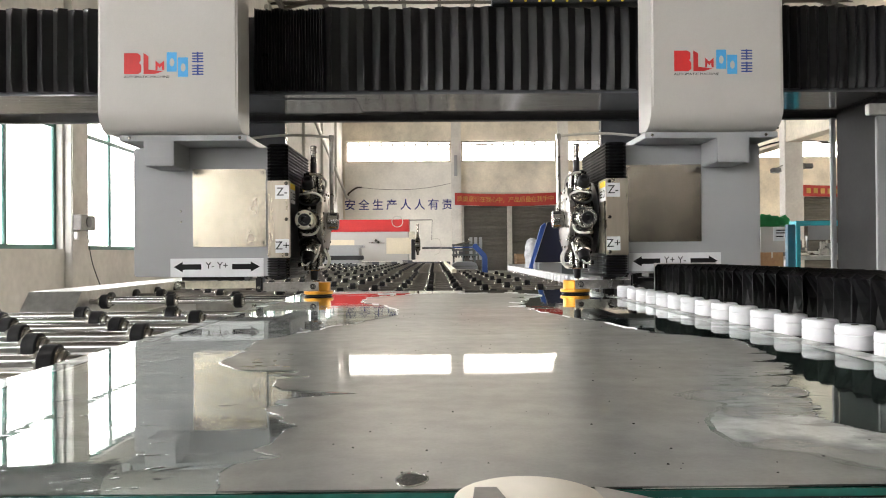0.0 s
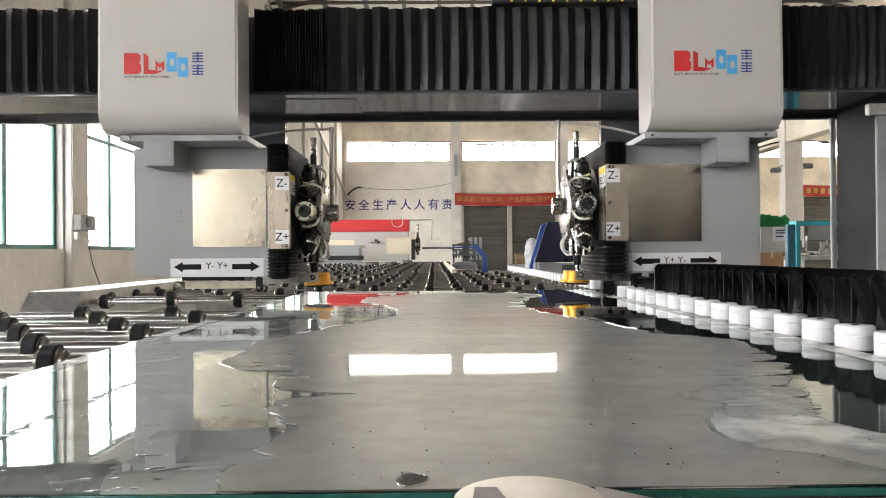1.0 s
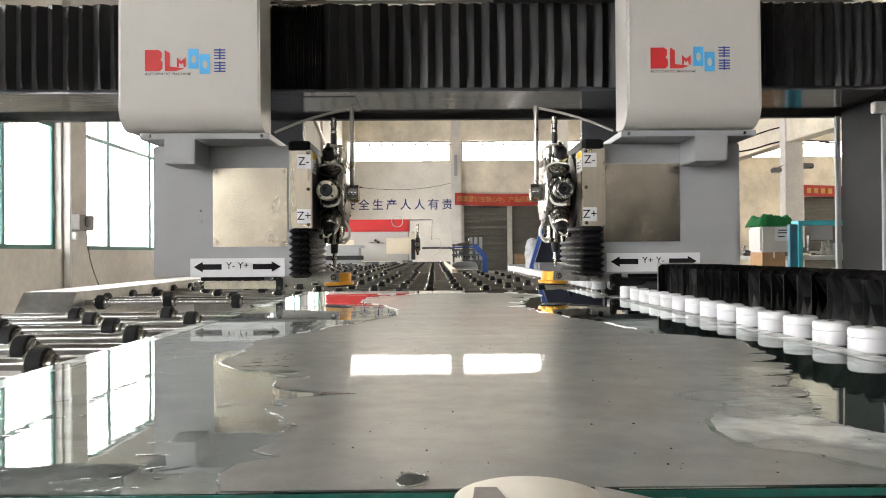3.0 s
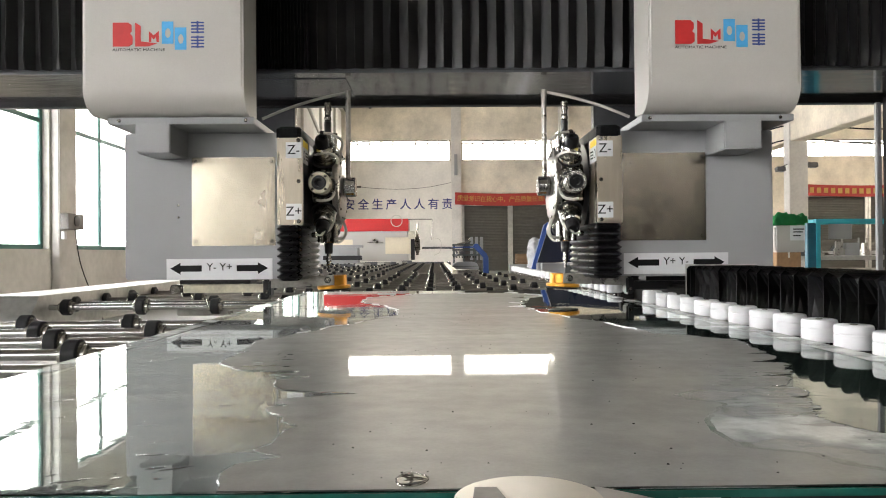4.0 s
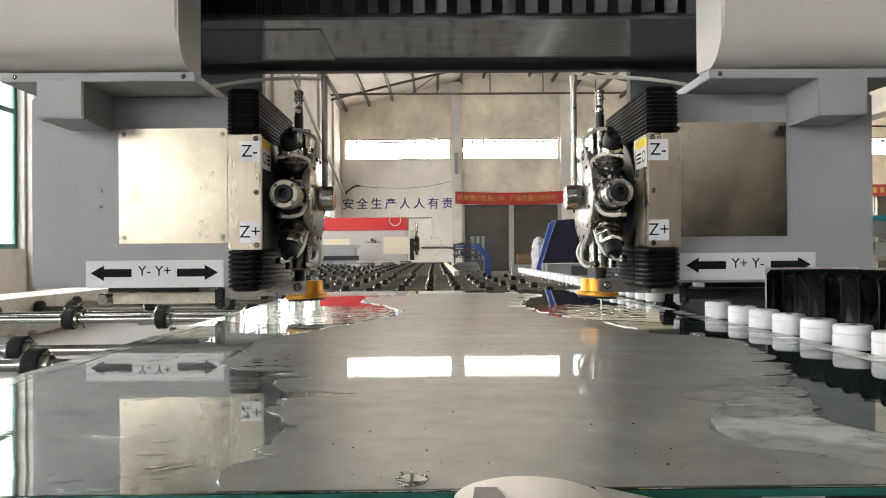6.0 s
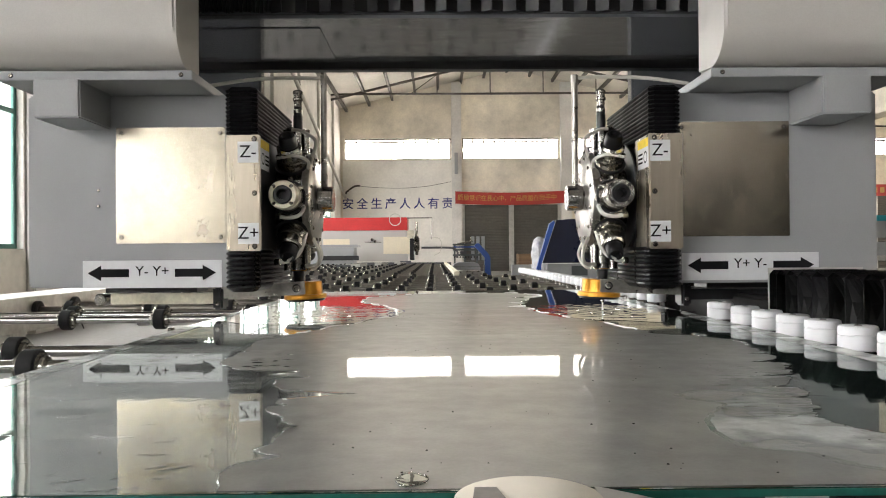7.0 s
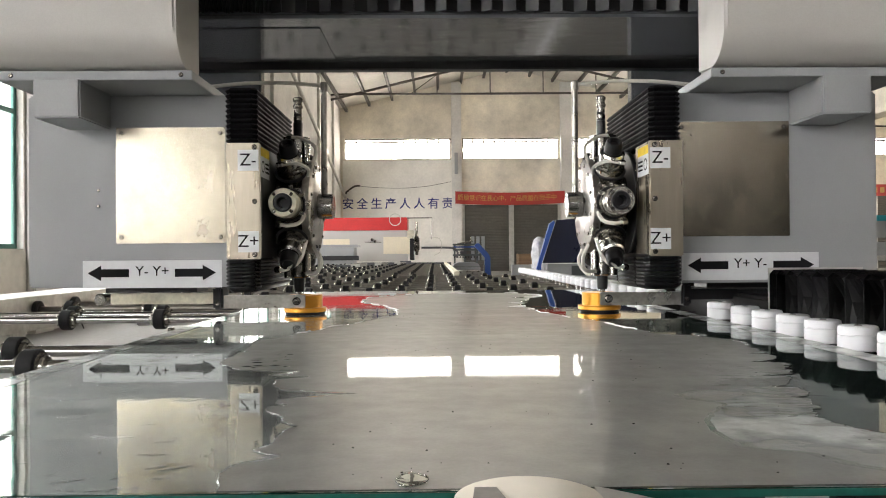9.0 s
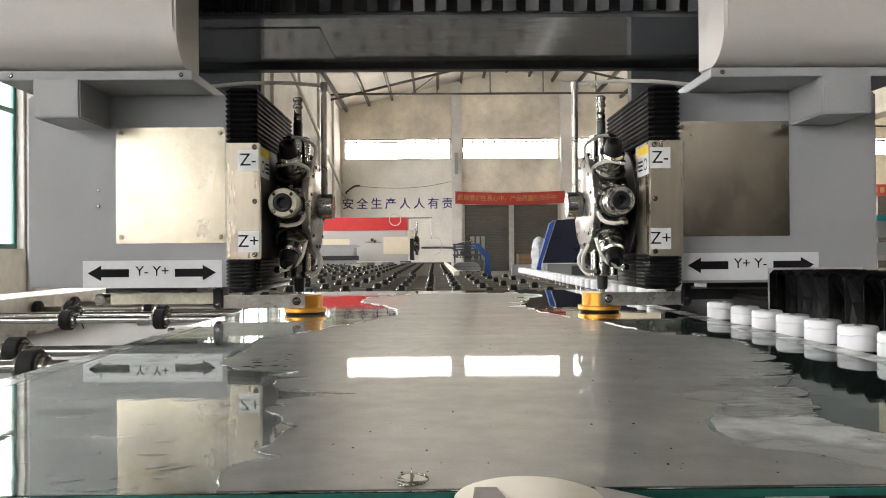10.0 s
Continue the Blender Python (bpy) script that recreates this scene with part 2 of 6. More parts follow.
SHEET_GLASS = coated_glass("float_glass", (0.14, 0.20, 0.175))
DUST_FILM = dusty_film("dried_slurry_film", (0.245, 0.250, 0.238), 0.84, 0.36, 0.018, 0.06, 0.36)
HAZE_FILM = dusty_film("wet_haze", (0.70, 0.73, 0.73), 0.135, 0.0, 0.2, 0.9)
MILKY_FILM = dusty_film("milky_slurry_film", (0.56, 0.59, 0.58), 0.56, 0.40, 0.03, 0.8, 0.25)
RIM_FILM = dusty_film("wet_green_rim", (0.20, 0.25, 0.215), 0.42, 0.4, 0.03, 0.6)
DIMMING_FILM = dusty_film("reflection_dimming_film", (0.035, 0.055, 0.048), 0.24, 0.10, 0.02, 0.35)
GLINT_JET_WHITE = material("white_glint_and_jet", (0.8, 0.82, 0.82), 0.25, grain=200, vary=0.08, bump=0.001)
RIPPLE = coated_glass("rippling_water", (0.16, 0.21, 0.19))
WATER = clear_glass("clear_water", (0.97, 0.99, 0.98), 0.0, 1.33)
GLASS_EDGE = material("ground_green_glass_edge", (0.015, 0.10, 0.08), 0.25, grain=120, vary=0.1, bump=0.0004)
SKYGLOW = glow("bright_sky", (1.0, 0.96, 0.93), 4.0)

# ---- building helpers ----
def box(bm, x0, x1, y0, y1, z0, z1, bevel=0.0):
    """A box, with bevelled edges where bevel is given."""
    x0, x1, y0, y1, z0, z1 = min(x0, x1), max(x0, x1), min(y0, y1), max(y0, y1), min(z0, z1), max(z0, z1)
    made = bmesh.ops.create_cube(bm, size=1.0)["verts"]
    for v in made:
        v.co = Vector((x0 + (v.co.x + 0.5) * (x1 - x0), y0 + (v.co.y + 0.5) * (y1 - y0), z0 + (v.co.z + 0.5) * (z1 - z0)))
    if bevel:
        edges = list({e for v in made for e in v.link_edges})
        bmesh.ops.bevel(bm, geom=edges, offset=bevel, segments=2, affect="EDGES", clamp_overlap=True)
    return bm


def lathe(bm, origin, axis, rings, seg=24):
    """A turned body: rings of (distance along axis, radius), closed at both ends."""
    axis = Vector(axis).normalized()
    side = axis.orthogonal().normalized()
    up = axis.cross(side)
    o = Vector(origin)
    loops = []
    for d, r in rings:
        loops.append([bm.verts.new(o + axis * d + (side * math.cos(a) + up * math.sin(a)) * max(r, 1e-5))
                      for a in (2 * math.pi * k / seg for k in range(seg))])
    for a, b in zip(loops, loops[1:]):
        for k in range(seg):
            bm.faces.new((a[k], a[(k + 1) % seg], b[(k + 1) % seg], b[k]))
    bm.faces.new(loops[0][::-1])
    bm.faces.new(loops[-1])
    return bm


def rod(bm, a, b, r, seg=12):
    a, b = Vector(a), Vector(b)
    return lathe(bm, a, b - a, [(0, r), ((b - a).length, r)], seg)


def turned(bm, origin, axis, length, r, chamfer=0.003, seg=24, start=0.0):
    return lathe(bm, origin, axis, [(start, r - chamfer), (start + chamfer, r), (start + length - chamfer, r), (start + length, r - chamfer)], seg)


def tube(bm, points, r, seg=8, steps=8):
    """A bent pipe or hose through points."""
    p = [Vector(q) for q in points]
    p = [2 * p[0] - p[1]] + p + [2 * p[-1] - p[-2]]
    path = []
    for i in range(1, len(p) - 2):
        for k in range(steps):
            t = k / steps
            path.append(0.5 * (2 * p[i] + (p[i + 1] - p[i - 1]) * t + (2 * p[i - 1] - 5 * p[i] + 4 * p[i + 1] - p[i + 2]) * t * t
                               + (3 * p[i] - p[i - 1] - 3 * p[i + 1] + p[i + 2]) * t ** 3))
    path.append(p[-2])
    loops, side = [], None
    for i, q in enumerate(path):
        d = (path[min(i + 1, len(path) - 1)] - path[max(i - 1, 0)]).normalized()
        side = d.orthogonal().normalized() if side is None else (side - d * side.dot(d)).normalized()
        up = d.cross(side)
        loops.append([bm.verts.new(q + (side * math.cos(a) + up * math.sin(a)) * r) for a in (2 * math.pi * k / seg for k in range(seg))])
    for a, b in zip(loops, loops[1:]):
        for k in range(seg):
            bm.faces.new((a[k], a[(k + 1) % seg], b[(k + 1) % seg], b[k]))
    bm.faces.new(loops[0][::-1])
    bm.faces.new(loops[-1])
    return bm


def prism(bm, outline, axis, a, b):
    """An outline of (u, v) drawn out along an axis from a to b. For x: u = y, v = z; for y: u = x, v = z; for z: u = x, v = y."""
    def at(u, v, w):
        return {"x": (w, u, v), "y": (u, w, v), "z": (u, v, w)}[axis]
    lo = [bm.verts.new(at(u, v, a)) for u, v in outline]
    hi = [bm.verts.new(at(u, v, b)) for u, v in outline]
    n = len(outline)
    for k in range(n):
        bm.faces.new((lo[k], lo[(k + 1) % n], hi[(k + 1) % n], hi[k]))
    bm.faces.new(lo[::-1])
    bm.faces.new(hi)
    return bm


def mesh_of(name, bm, mat, smooth=True):
    bmesh.ops.recalc_face_normals(bm, faces=bm.faces)
    me = bpy.data.meshes.new(name)
    bm.to_mesh(me)
    bm.free()
    me.materials.append(mat)
    if smooth:
        for poly in me.polygons:
            poly.use_smooth = True
        me.set_sharp_from_angle(angle=radians(32))
    return me


def part(name, bm, mat, parent, label=""):
    """One mesh object under a thing or under a part."""
    ob = new(name, mesh_of(name, bm, mat) if isinstance(bm, bmesh.types.BMesh) else bm)
    ob.parent = parent
    return tagged(ob, label)


def thing(name, label, category, at=(0, 0, 0), group="", kind=""):
    ob = new(name)
    ob.empty_display_size = 0.1
    ob.location = at
    return tagged(ob, label, category, group, kind)


def solid(name, bm, mat, label, category, group="", kind="", at=(0, 0, 0)):
    ob = new(name, mesh_of(name, bm, mat))
    ob.location = at
    return tagged(ob, label, category, group, kind)


def lettering(name, text, size, mat, parent, m, depth=0.0006, label="", bold=0.0):
    """Raised print: text in the built-in font, centred at the pose m in the parent's space."""
    cu = bpy.data.curves.new(name, "FONT")
    cu.body, cu.size, cu.extrude, cu.resolution_u = text, size, depth, 3
    cu.offset = bold
    cu.align_x, cu.align_y = "CENTER", "CENTER"
    tmp = bpy.data.objects.new(name, cu)
    scene.collection.objects.link(tmp)
    bpy.context.view_layer.update()
    me = bpy.data.meshes.new_from_object(tmp.evaluated_get(bpy.context.evaluated_depsgraph_get()))
    bpy.data.objects.remove(tmp)
    me.materials.clear()
    me.materials.append(mat)
    me.transform(m)
    ob = new(name, me)
    ob.parent = parent
    return tagged(ob, label)


BM = bmesh.new
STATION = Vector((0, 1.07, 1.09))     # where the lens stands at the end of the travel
TABLE_VIEW_SCALE = 1.115                    # scale about the lens, fits tables, glass and spindle gear to the view
PANEL_VIEW_SCALE = 1.04                     # scale about the lens, fits the hanging panels to the view
FOOT = 1.09 - 1.09 / TABLE_VIEW_SCALE       # floor level before the tables are scaled


def sized(ob, k, about):
    """Makes a thing or part k times as large about a point of its parent's space."""
    ob.location = about + (Vector(ob.location) - about) * k
    ob.scale = (k, k, k)
    return ob


UPRIGHT = pose(0, 0, 0, 90, 0, 0)

# ---- hall ----
FAR, BACK, LEFT, RIGHT = 46.0, -30.0, -5.75, 34.0
EAVE, RIDGE, MID = 9.9, 12.4, 4.6

bm = BM()
box(bm, LEFT - 0.4, RIGHT + 0.4, BACK - 0.4, FAR + 0.4, -0.3, 0)
solid("floor", bm, CONCRETE, "grey concrete factory floor with faint stains", "floor", kind="structure")


def wall_with_openings(name, axis, place, thick, lo, hi, z0, z1, holes, label, mat=WALL):
    """A wall along x (axis 'x') or y, cut into piers, sills and heads round its openings (a, b, bottom, top)."""
    b = BM()

    def slab(a, c, p, q):
        if c - a > 1e-4 and q - p > 1e-4:
            if axis == "x":
                box(b, a, c, place, place + thick, p, q)
            else:
                box(b, place, place + thick, a, c, p, q)
    at = lo
    for a, c, p, q in sorted(holes):
        slab(at, a, z0, z1)
        slab(a, c, z0, p)
        slab(a, c, q, z1)
        at = c
    slab(at, hi, z0, z1)
    return solid(name, b, mat, label, "wall", kind="structure")


# far gable wall with a high window band and shutter doors
far_bands = [(-5.5, 1.0, 6.85, 8.15), (1.7, 7.65, 6.85, 8.15), (8.4, 14.2, 6.85, 8.15), (16.4, 31.0, 6.95, 8.05)]
wall_with_openings("wall_north", "x", FAR, 0.4, LEFT - 0.4, RIGHT + 0.4, 0, 13.2, far_bands, "stained cream plaster gable wall with a high window band")
left_windows = [(12.1 + 5.15 * k, 11.4 + 5.15 * (k + 1), 1.2, 4.1) for k in range(-8, 6) if k != -6]
wall_with_openings("wall_west", "y", LEFT - 0.3, 0.3, BACK, FAR, 0, EAVE, left_windows, "pale plastered side wall with large green-framed windows", PALE_WALL)
back_windows = [(-5.2, 1.0, 6.85, 8.15), (1.9, 7.6, 6.85, 8.15), (8.5, 14.0, 6.85, 8.15), (18.0, 30.0, 6.85, 8.15)]
# back wall, out of view, made dark to darken reflections in the plates
wall_with_openings("wall_south", "x", BACK - 0.4, 0.4, LEFT - 0.4, RIGHT + 0.4, 0, 13.2, back_windows, "plain grey-brown wall with a window band", DARK_WALL)
wall_with_openings("wall_east", "y", RIGHT, 0.4, BACK, FAR, 0, EAVE, [(10, 42, 5.0, 7.5)], "plain cream side wall with a window band")

# pitched roof in two bays, with translucent strips
bm = BM()
for x0, x1, z0, z1 in ((LEFT - 0.4, MID, EAVE, RIDGE), (MID, 15.2, RIDGE, EAVE), (15.2, 24.8, EAVE, RIDGE), (24.8, RIGHT + 0.4, RIDGE, EAVE)):
    prism(bm, [(x0, z0), (x1, z1), (x1, z1 + 0.12), (x0, z0 + 0.12)], "y", BACK - 0.4, FAR + 0.4)
solid("ceiling", bm, ROOF, "pale sheet-metal pitched factory roof", "ceiling", kind="structure")


def pillar(name, x0, x1, y0, y1, z1, label):
    b = BM()
    box(b, x0, x1, y0, y1, 0, z1, 0.015)
    return solid(name, b, PALE_WALL, label, "pillar", group="hall pillars", kind="structure")


for k in range(-7, 7):
    pillar("pillar", LEFT + 0.002, LEFT + 0.13, 11.45 + 5.15 * k, 11.98 + 5.15 * k, EAVE, "pale plastered wall pillar between windows")
for x0, x1 in ((1.05, 1.65), (7.7, 8.35)):
    pillar("pillar", x0, x1, FAR - 0.35, FAR - 0.010, 11.5, "cream plaster pillar on the gable wall")
for y in (-18, -6, 6, 18, 30.4, 42):
    pillar("pillar", 14.4, 15.15, y - 0.4, y + 0.1, EAVE, "square cream pillar between the bays")
bm = BM()
box(bm, 14.45, 15.1, BACK, FAR, 5.55, 6.9, 0.02)
solid("gutter_beam", bm, WALL, "cream concrete beam over the row of pillars", "beam", kind="structure")


def truss(y):
    b = BM()
    for x0, x1 in ((LEFT, 15.0),):
        n = 14
        top = lambda x: EAVE + (RIDGE - EAVE) * (1 - abs(x - MID) / (MID - x0)) - 0.25
        xs = [x0 + (x1 - x0) * k / n for k in range(n + 1)]
        rod(b, (x0, y, EAVE + 0.10), (x1, y, EAVE + 0.10), 0.06, 6)
        rod(b, (x0, y, EAVE - 0.2), (MID, y, RIDGE - 0.25), 0.07, 6)
        rod(b, (MID, y, RIDGE - 0.25), (x1, y, EAVE - 0.2), 0.07, 6)
        for k in range(4, n, 2):
            rod(b, (xs[k], y, EAVE + 0.10), (xs[k], y, top(xs[k])), 0.03, 5)
        for k in range(1, 4):
            rod(b, (xs[k], y, EAVE + 0.10), (xs[k + (1 if k % 2 else -1)], y, top(xs[k + (1 if k % 2 else -1)])), 0.025, 5)
    return solid("roof_truss", b, TRUSS, "thin brown steel roof truss", "truss", group="roof trusses")


for y in (-22, -14, -6, 2, 10, 18, 26, 34, 42):
    truss(y)
bm = BM()
for k in range(15):
    x = LEFT + 0.4 + k * 1.40
    z = EAVE + (RIDGE - EAVE) * (1 - abs(x - MID) / (MID - LEFT)) - 0.12
    box(bm, x - 0.07, x + 0.07, BACK, FAR, z - 0.10, z + 0.09)
solid("roof_purlins", bm, TRUSS, "rows of brown steel purlins under the roof", "purlin", kind="stuff")


def window_unit(name, axis, place, a, c, p, q, bars, cross, mat):
    """A framed window in an opening, its panes, and the bright sky behind it."""
    w = thing(name, "bright window with a dark green frame and clear panes" if axis == "y" else "dusty high window band with thin bars", "window", kind="structure")

    def bar(nm, a0, a1, z0, z1, d=0.05):
        b = BM()
        if axis == "y":
            box(b, place - d / 2, place + d / 2, a0, a1, z0, z1, 0.006)
        else:
            box(b, a0, a1, place - d / 2, place + d / 2, z0, z1, 0.006)
        part(nm, b, mat, w)
    f = 0.07
    bar("window_frame", a, c, p, p + f)
    bar("window_frame", a, c, q - f, q)
    bar("window_frame", a, a + f, p + f, q - f)
    bar("window_frame", c - f, c, p + f, q - f)
    n = bars
    cuts = [0.27, 0.70] if axis == "y" and n == 3 else [k / n for k in range(1, n)]
    for u in cuts:
        m = a + (c - a) * u
        w2 = f / 2 if axis == "y" else 0.014
        bar("mullion", m - w2, m + w2, p + f, q - f, 0.046)
    if cross:
        z = p + (q - p) * cross
        bar("transom", a + f, c - f, z - f / 2, z + f / 2, 0.042)
    for u, v in zip([0] + cuts, cuts + [1]):
        a0, a1 = a + (c - a) * u + f / 2, a + (c - a) * v - f / 2
        b = BM()
        if axis == "y":
            box(b, place - 0.003, place + 0.003, a0, a1, p + f / 2, q - f / 2)
        else:
            box(b, a0, a1, place - 0.003, place + 0.003, p + f / 2, q - f / 2)
        pane = part("pane", b, PANE, w)
        pane.visible_shadow = False
    return w


for k, (a, c, p, q) in enumerate(left_windows):
    window_unit(f"window_{k + 1}", "y", LEFT - 0.12, a, c, p, q, 3, 0.66, GREEN_FRAME)
    window_light((LEFT - 0.45, (a + c) / 2, (p + q) / 2), (0, (a + c) / 2, (p + q) / 2), c - a, q - p, 300, DAY)
for k, (a, c, p, q) in enumerate(far_bands):
    far_unit = window_unit(f"window_{k + 21}", "x", FAR + 0.2, a, c, p, q, 9, 0.84, TRUSS)
    for j in range(1, 9):
        b = BM()
        x = a + (c - a) * j / 9
        box(b, x - 0.05, x + 0.05, FAR + 0.14, FAR + 0.17, q - 0.34, q - 0.03)
        part("stay_bar", b, GALV, far_unit)
    window_light(((a + c) / 2, FAR + 0.6, (p + q) / 2), ((a + c) / 2, 0, (p + q) / 2), c - a, q - p, 430, WARM)
for k, (a, c, p, q) in enumerate(back_windows):
    window_unit(f"window_{k + 31}", "x", BACK - 0.2, a, c, p, q, 6, 0.5, TRUSS)
    window_light(((a + c) / 2, BACK - 0.6, (p + q) / 2), ((a + c) / 2, 10, (p + q) / 2), c - a, q - p, 40, DAY)
# window band out of view, added with a warm lamp to brighten the right-hand bay
window_unit("window_41", "y", RIGHT + 0.2, 10, 42, 5.0, 7.5, 16, 0, TRUSS)
window_light((RIGHT + 0.6, 26, 6.25), (0, 26, 5), 32, 2.5, 1900, (1.0, 0.85, 0.68))

bm = BM()
box(bm, LEFT - 3.2, LEFT - 3.0, BACK - 4, FAR + 4, -1, 12)
box(bm, LEFT - 3, RIGHT + 3, FAR + 3.0, FAR + 3.2, -1, 14)
box(bm, LEFT - 3, RIGHT + 3, BACK - 3.2, BACK - 3.0, -1, 14)
box(bm, RIGHT + 3.0, RIGHT + 3.2, BACK - 4, FAR + 4, -1, 12)
solid("backdrop", bm, SKYGLOW, "bright overcast sky beyond the windows", "sky", kind="structure")

# shutter doors on the far wall
def shutter(x0, x1, z1):
    d = thing("door_1", "closed grey-brown roller shutter door", "shutter door", group="roller shutters", kind="structure")
    n = 42
    for k in range(n):
        b = BM()
        prism(b, [(FAR - 0.05, z1 * k / n), (FAR - 0.066, z1 * (k + 0.3) / n), (FAR - 0.066, z1 * (k + 0.7) / n), (FAR - 0.05, z1 * (k + 1) / n)], "x", x0, x1)
        part("slat", b, SHUTTER, d)
    for x in (x0, x1):
        b = BM()
        box(b, x - 0.08, x + 0.08, FAR - 0.16, FAR - 0.004, 0, z1 + 0.1, 0.01)
        part("guide_rail", b, GALV, d)
    return d


shutter(1.75, 4.6, 4.05)
shutter(4.75, 7.6, 4.05)
shutter(23.1, 26.9, 4.45)
shutter(27.1, 30.9, 4.45)


def wall_banner(x0, x1, z0, z1, text, size, first, step):
    b = BM()
    n = 24
    for k in range(n):
        a0, a1 = x0 + (x1 - x0) * k / n, x0 + (x1 - x0) * (k + 1) / n
        s0, s1 = (0.1 * math.sin(k / n * math.pi), 0.1 * math.sin((k + 1) / n * math.pi))
        y0, y1 = FAR - 0.45 - 0.03 * math.sin(k * 1.7), FAR - 0.45 - 0.03 * math.sin((k + 1) * 1.7)
        v = [bm_v for bm_v in (b.verts.new((a0, y0, z0 - s0)), b.verts.new((a1, y1, z0 - s1)), b.verts.new((a1, y1, z1 - s1)), b.verts.new((a0, y0, z1 - s0)))]
        b.faces.new(v)
    bmesh.ops.remove_doubles(b, verts=b.verts, dist=0.001)
    bmesh.ops.solidify(b, geom=list(b.faces), thickness=0.01)
    ob = solid("banner", b, BANNER, "long red cloth slogan banner with yellow characters", "banner")
    for k in range(0 if text else int((x1 - first) / step)):
        cx = first + step * k
        zc = (z0 + z1) / 2 - 0.1 * math.sin((cx - x0) / (x1 - x0) * math.pi)
        part("print_bar", box(BM(), cx - 0.13, cx + 0.13, FAR - 0.525, FAR - 0.515, zc - 0.16, zc + 0.16), GOLD, ob)
    for k, ch in enumerate(text):
        if ch != " ":
            cx = first + step * k
            u = (cx - x0) / (x1 - x0)
            lettering("character", ch, size, GOLD, ob, Matrix.Translation((cx, FAR - 0.52, (z0 + z1) / 2 - 0.1 * math.sin(u * math.pi))) @ UPRIGHT, 0.004)
    return ob


wall_banner(1.25, 7.9, 4.1, 4.85, "质量意识在我心中，产品质量在我手中", 0.38, 1.56, 0.354)
wall_banner(22.9, 31.0, 4.5, 5.2, "", 0.40, 23.3, 0.44)
slogan = thing("wall_slogan", "navy blue characters painted on the cream wall", "lettering", (0, FAR - 0.012, 0))
for k, ch in enumerate("安全生产人人有责"):
    lettering("character", ch, 0.72, NAVY_PRINT, slogan, Matrix.Translation((-5.3 + k * 0.87, 0, 4.12)) @ UPRIGHT, 0.006, "", 0.006)


# duct, conduit and control box on the side wall
b = BM()
tube(b, [(LEFT + 0.3, 24, 9.2), (LEFT + 0.3, 29, 8.2), (LEFT + 0.3, 37, 6.5), (LEFT + 0.3, 45.8, 4.55)], 0.085, 10)
solid("wall_duct", b, GALV, "long pale sheet-metal duct sloping along the wall", "duct")
cbox = thing("control_box", "small grey switch box on the wall pillar", "switch box", (LEFT + 0.13, 11.72, 1.5))
b = BM()
box(b, 0.003, 0.13, -0.26, 0.22, 0.0, 0.24, 0.008)
part("box_body", b, DARK_RECESS, cbox)
b = BM()
lathe(b, (0.132, -0.02, 0.13), (1, 0, 0), [(0, 0.085), (0.012, 0.085), (0.014, 0.075), (0.014, 0.0)], 20)
part("fan_grille", b, BLACK, cbox)
b = BM()
box(b, 0.004, 0.06, -0.25, -0.17, -0.15, -0.03, 0.006)
part("socket", b, STICKER, cbox)
b = BM()
tube(b, [(0.10, 0.0, 0.0), (0.16, 0.03, -0.5), (0.35, 0.0, -1.0), (0.55, 0.0, -1.45)], 0.008, 6)
part("cable", b, RUBBER, cbox, "black hanging cable")

# whitewashed lower part of the gable wall, with a sagging cable and conduits above it
b = BM()
box(b, LEFT + 0.14, 1.045, FAR - 0.008, FAR - 0.0005, 0.0, 6.80)
solid("wall_panel", b, WHITE_WALL, "whitewashed lower part of the gable wall", "wall", kind="structure")
b = BM()
tube(b, [(-4.6, FAR - 0.05, 5.25), (-3.6, FAR - 0.05, 5.15), (-2.0, FAR - 0.05, 5.10), (-0.4, FAR - 0.05, 5.22), (1.0, FAR - 0.05, 5.48)], 0.013, 5)
solid("wall_cable", b, TRUSS, "thin dark cable sagging along the gable wall", "cable")
b = BM()
tube(b, [(-5.4, FAR - 0.1, 4.75), (-5.35, FAR - 0.1, 4.9), (-4.9, FAR - 0.1, 5.22), (-4.55, FAR - 0.1, 5.26)], 0.055, 7)
solid("wall_conduit", b, TRUSS, "brown bent conduit in the corner of the wall", "conduit")
b = BM()
box(b, 1.22, 1.42, FAR - 0.46, FAR - 0.355, 5.9, 7.2, 0.01)
solid("meter_box", b, GREY_PAINT, "narrow grey meter box on the wall pillar", "meter box")

# ---- roller conveyor ----
GLASS_TOP, GLASS_T = 0.92, 0.006
RING_R = 0.033
SHAFT_Z = GLASS_TOP - GLASS_T - RING_R
conveyor = thing("roller_conveyor", "steel roller conveyor with black rubber rings on polished shafts", "conveyor", (0, 0, 0))

b = BM()
rod(b, (-1.62, 0, 0), (0.92, 0, 0), 0.0125, 16)
SHAFT_ME = mesh_of("roller_shaft", b, SHAFT)
b = BM()
lathe(b, (-0.017, 0, 0), (1, 0, 0), [(0, 0.0140), (0.0, 0.030), (0.003, RING_R), (0.031, RING_R), (0.034, 0.030), (0.034, 0.0140)], 28)
RING_ME = mesh_of("rubber_ring", b, RUBBER)
b = BM()
lathe(b, (-0.030, 0, 0), (1, 0, 0), [(0, 0.0135), (0, 0.019), (0.002, 0.021), (0.0120, 0.021), (0.0122, 0.027), (0.0128, 0.027), (0.0128, 0.0135)], 20)
COLLAR_ME = mesh_of("collar", b, BRIGHT)
b = BM()
rod(b, (-1.62, 0, 0), (0.92, 0, 0), 0.0115, 14)
FAR_SHAFT_ME = mesh_of("roller_shaft", b, FAR_SHAFT)

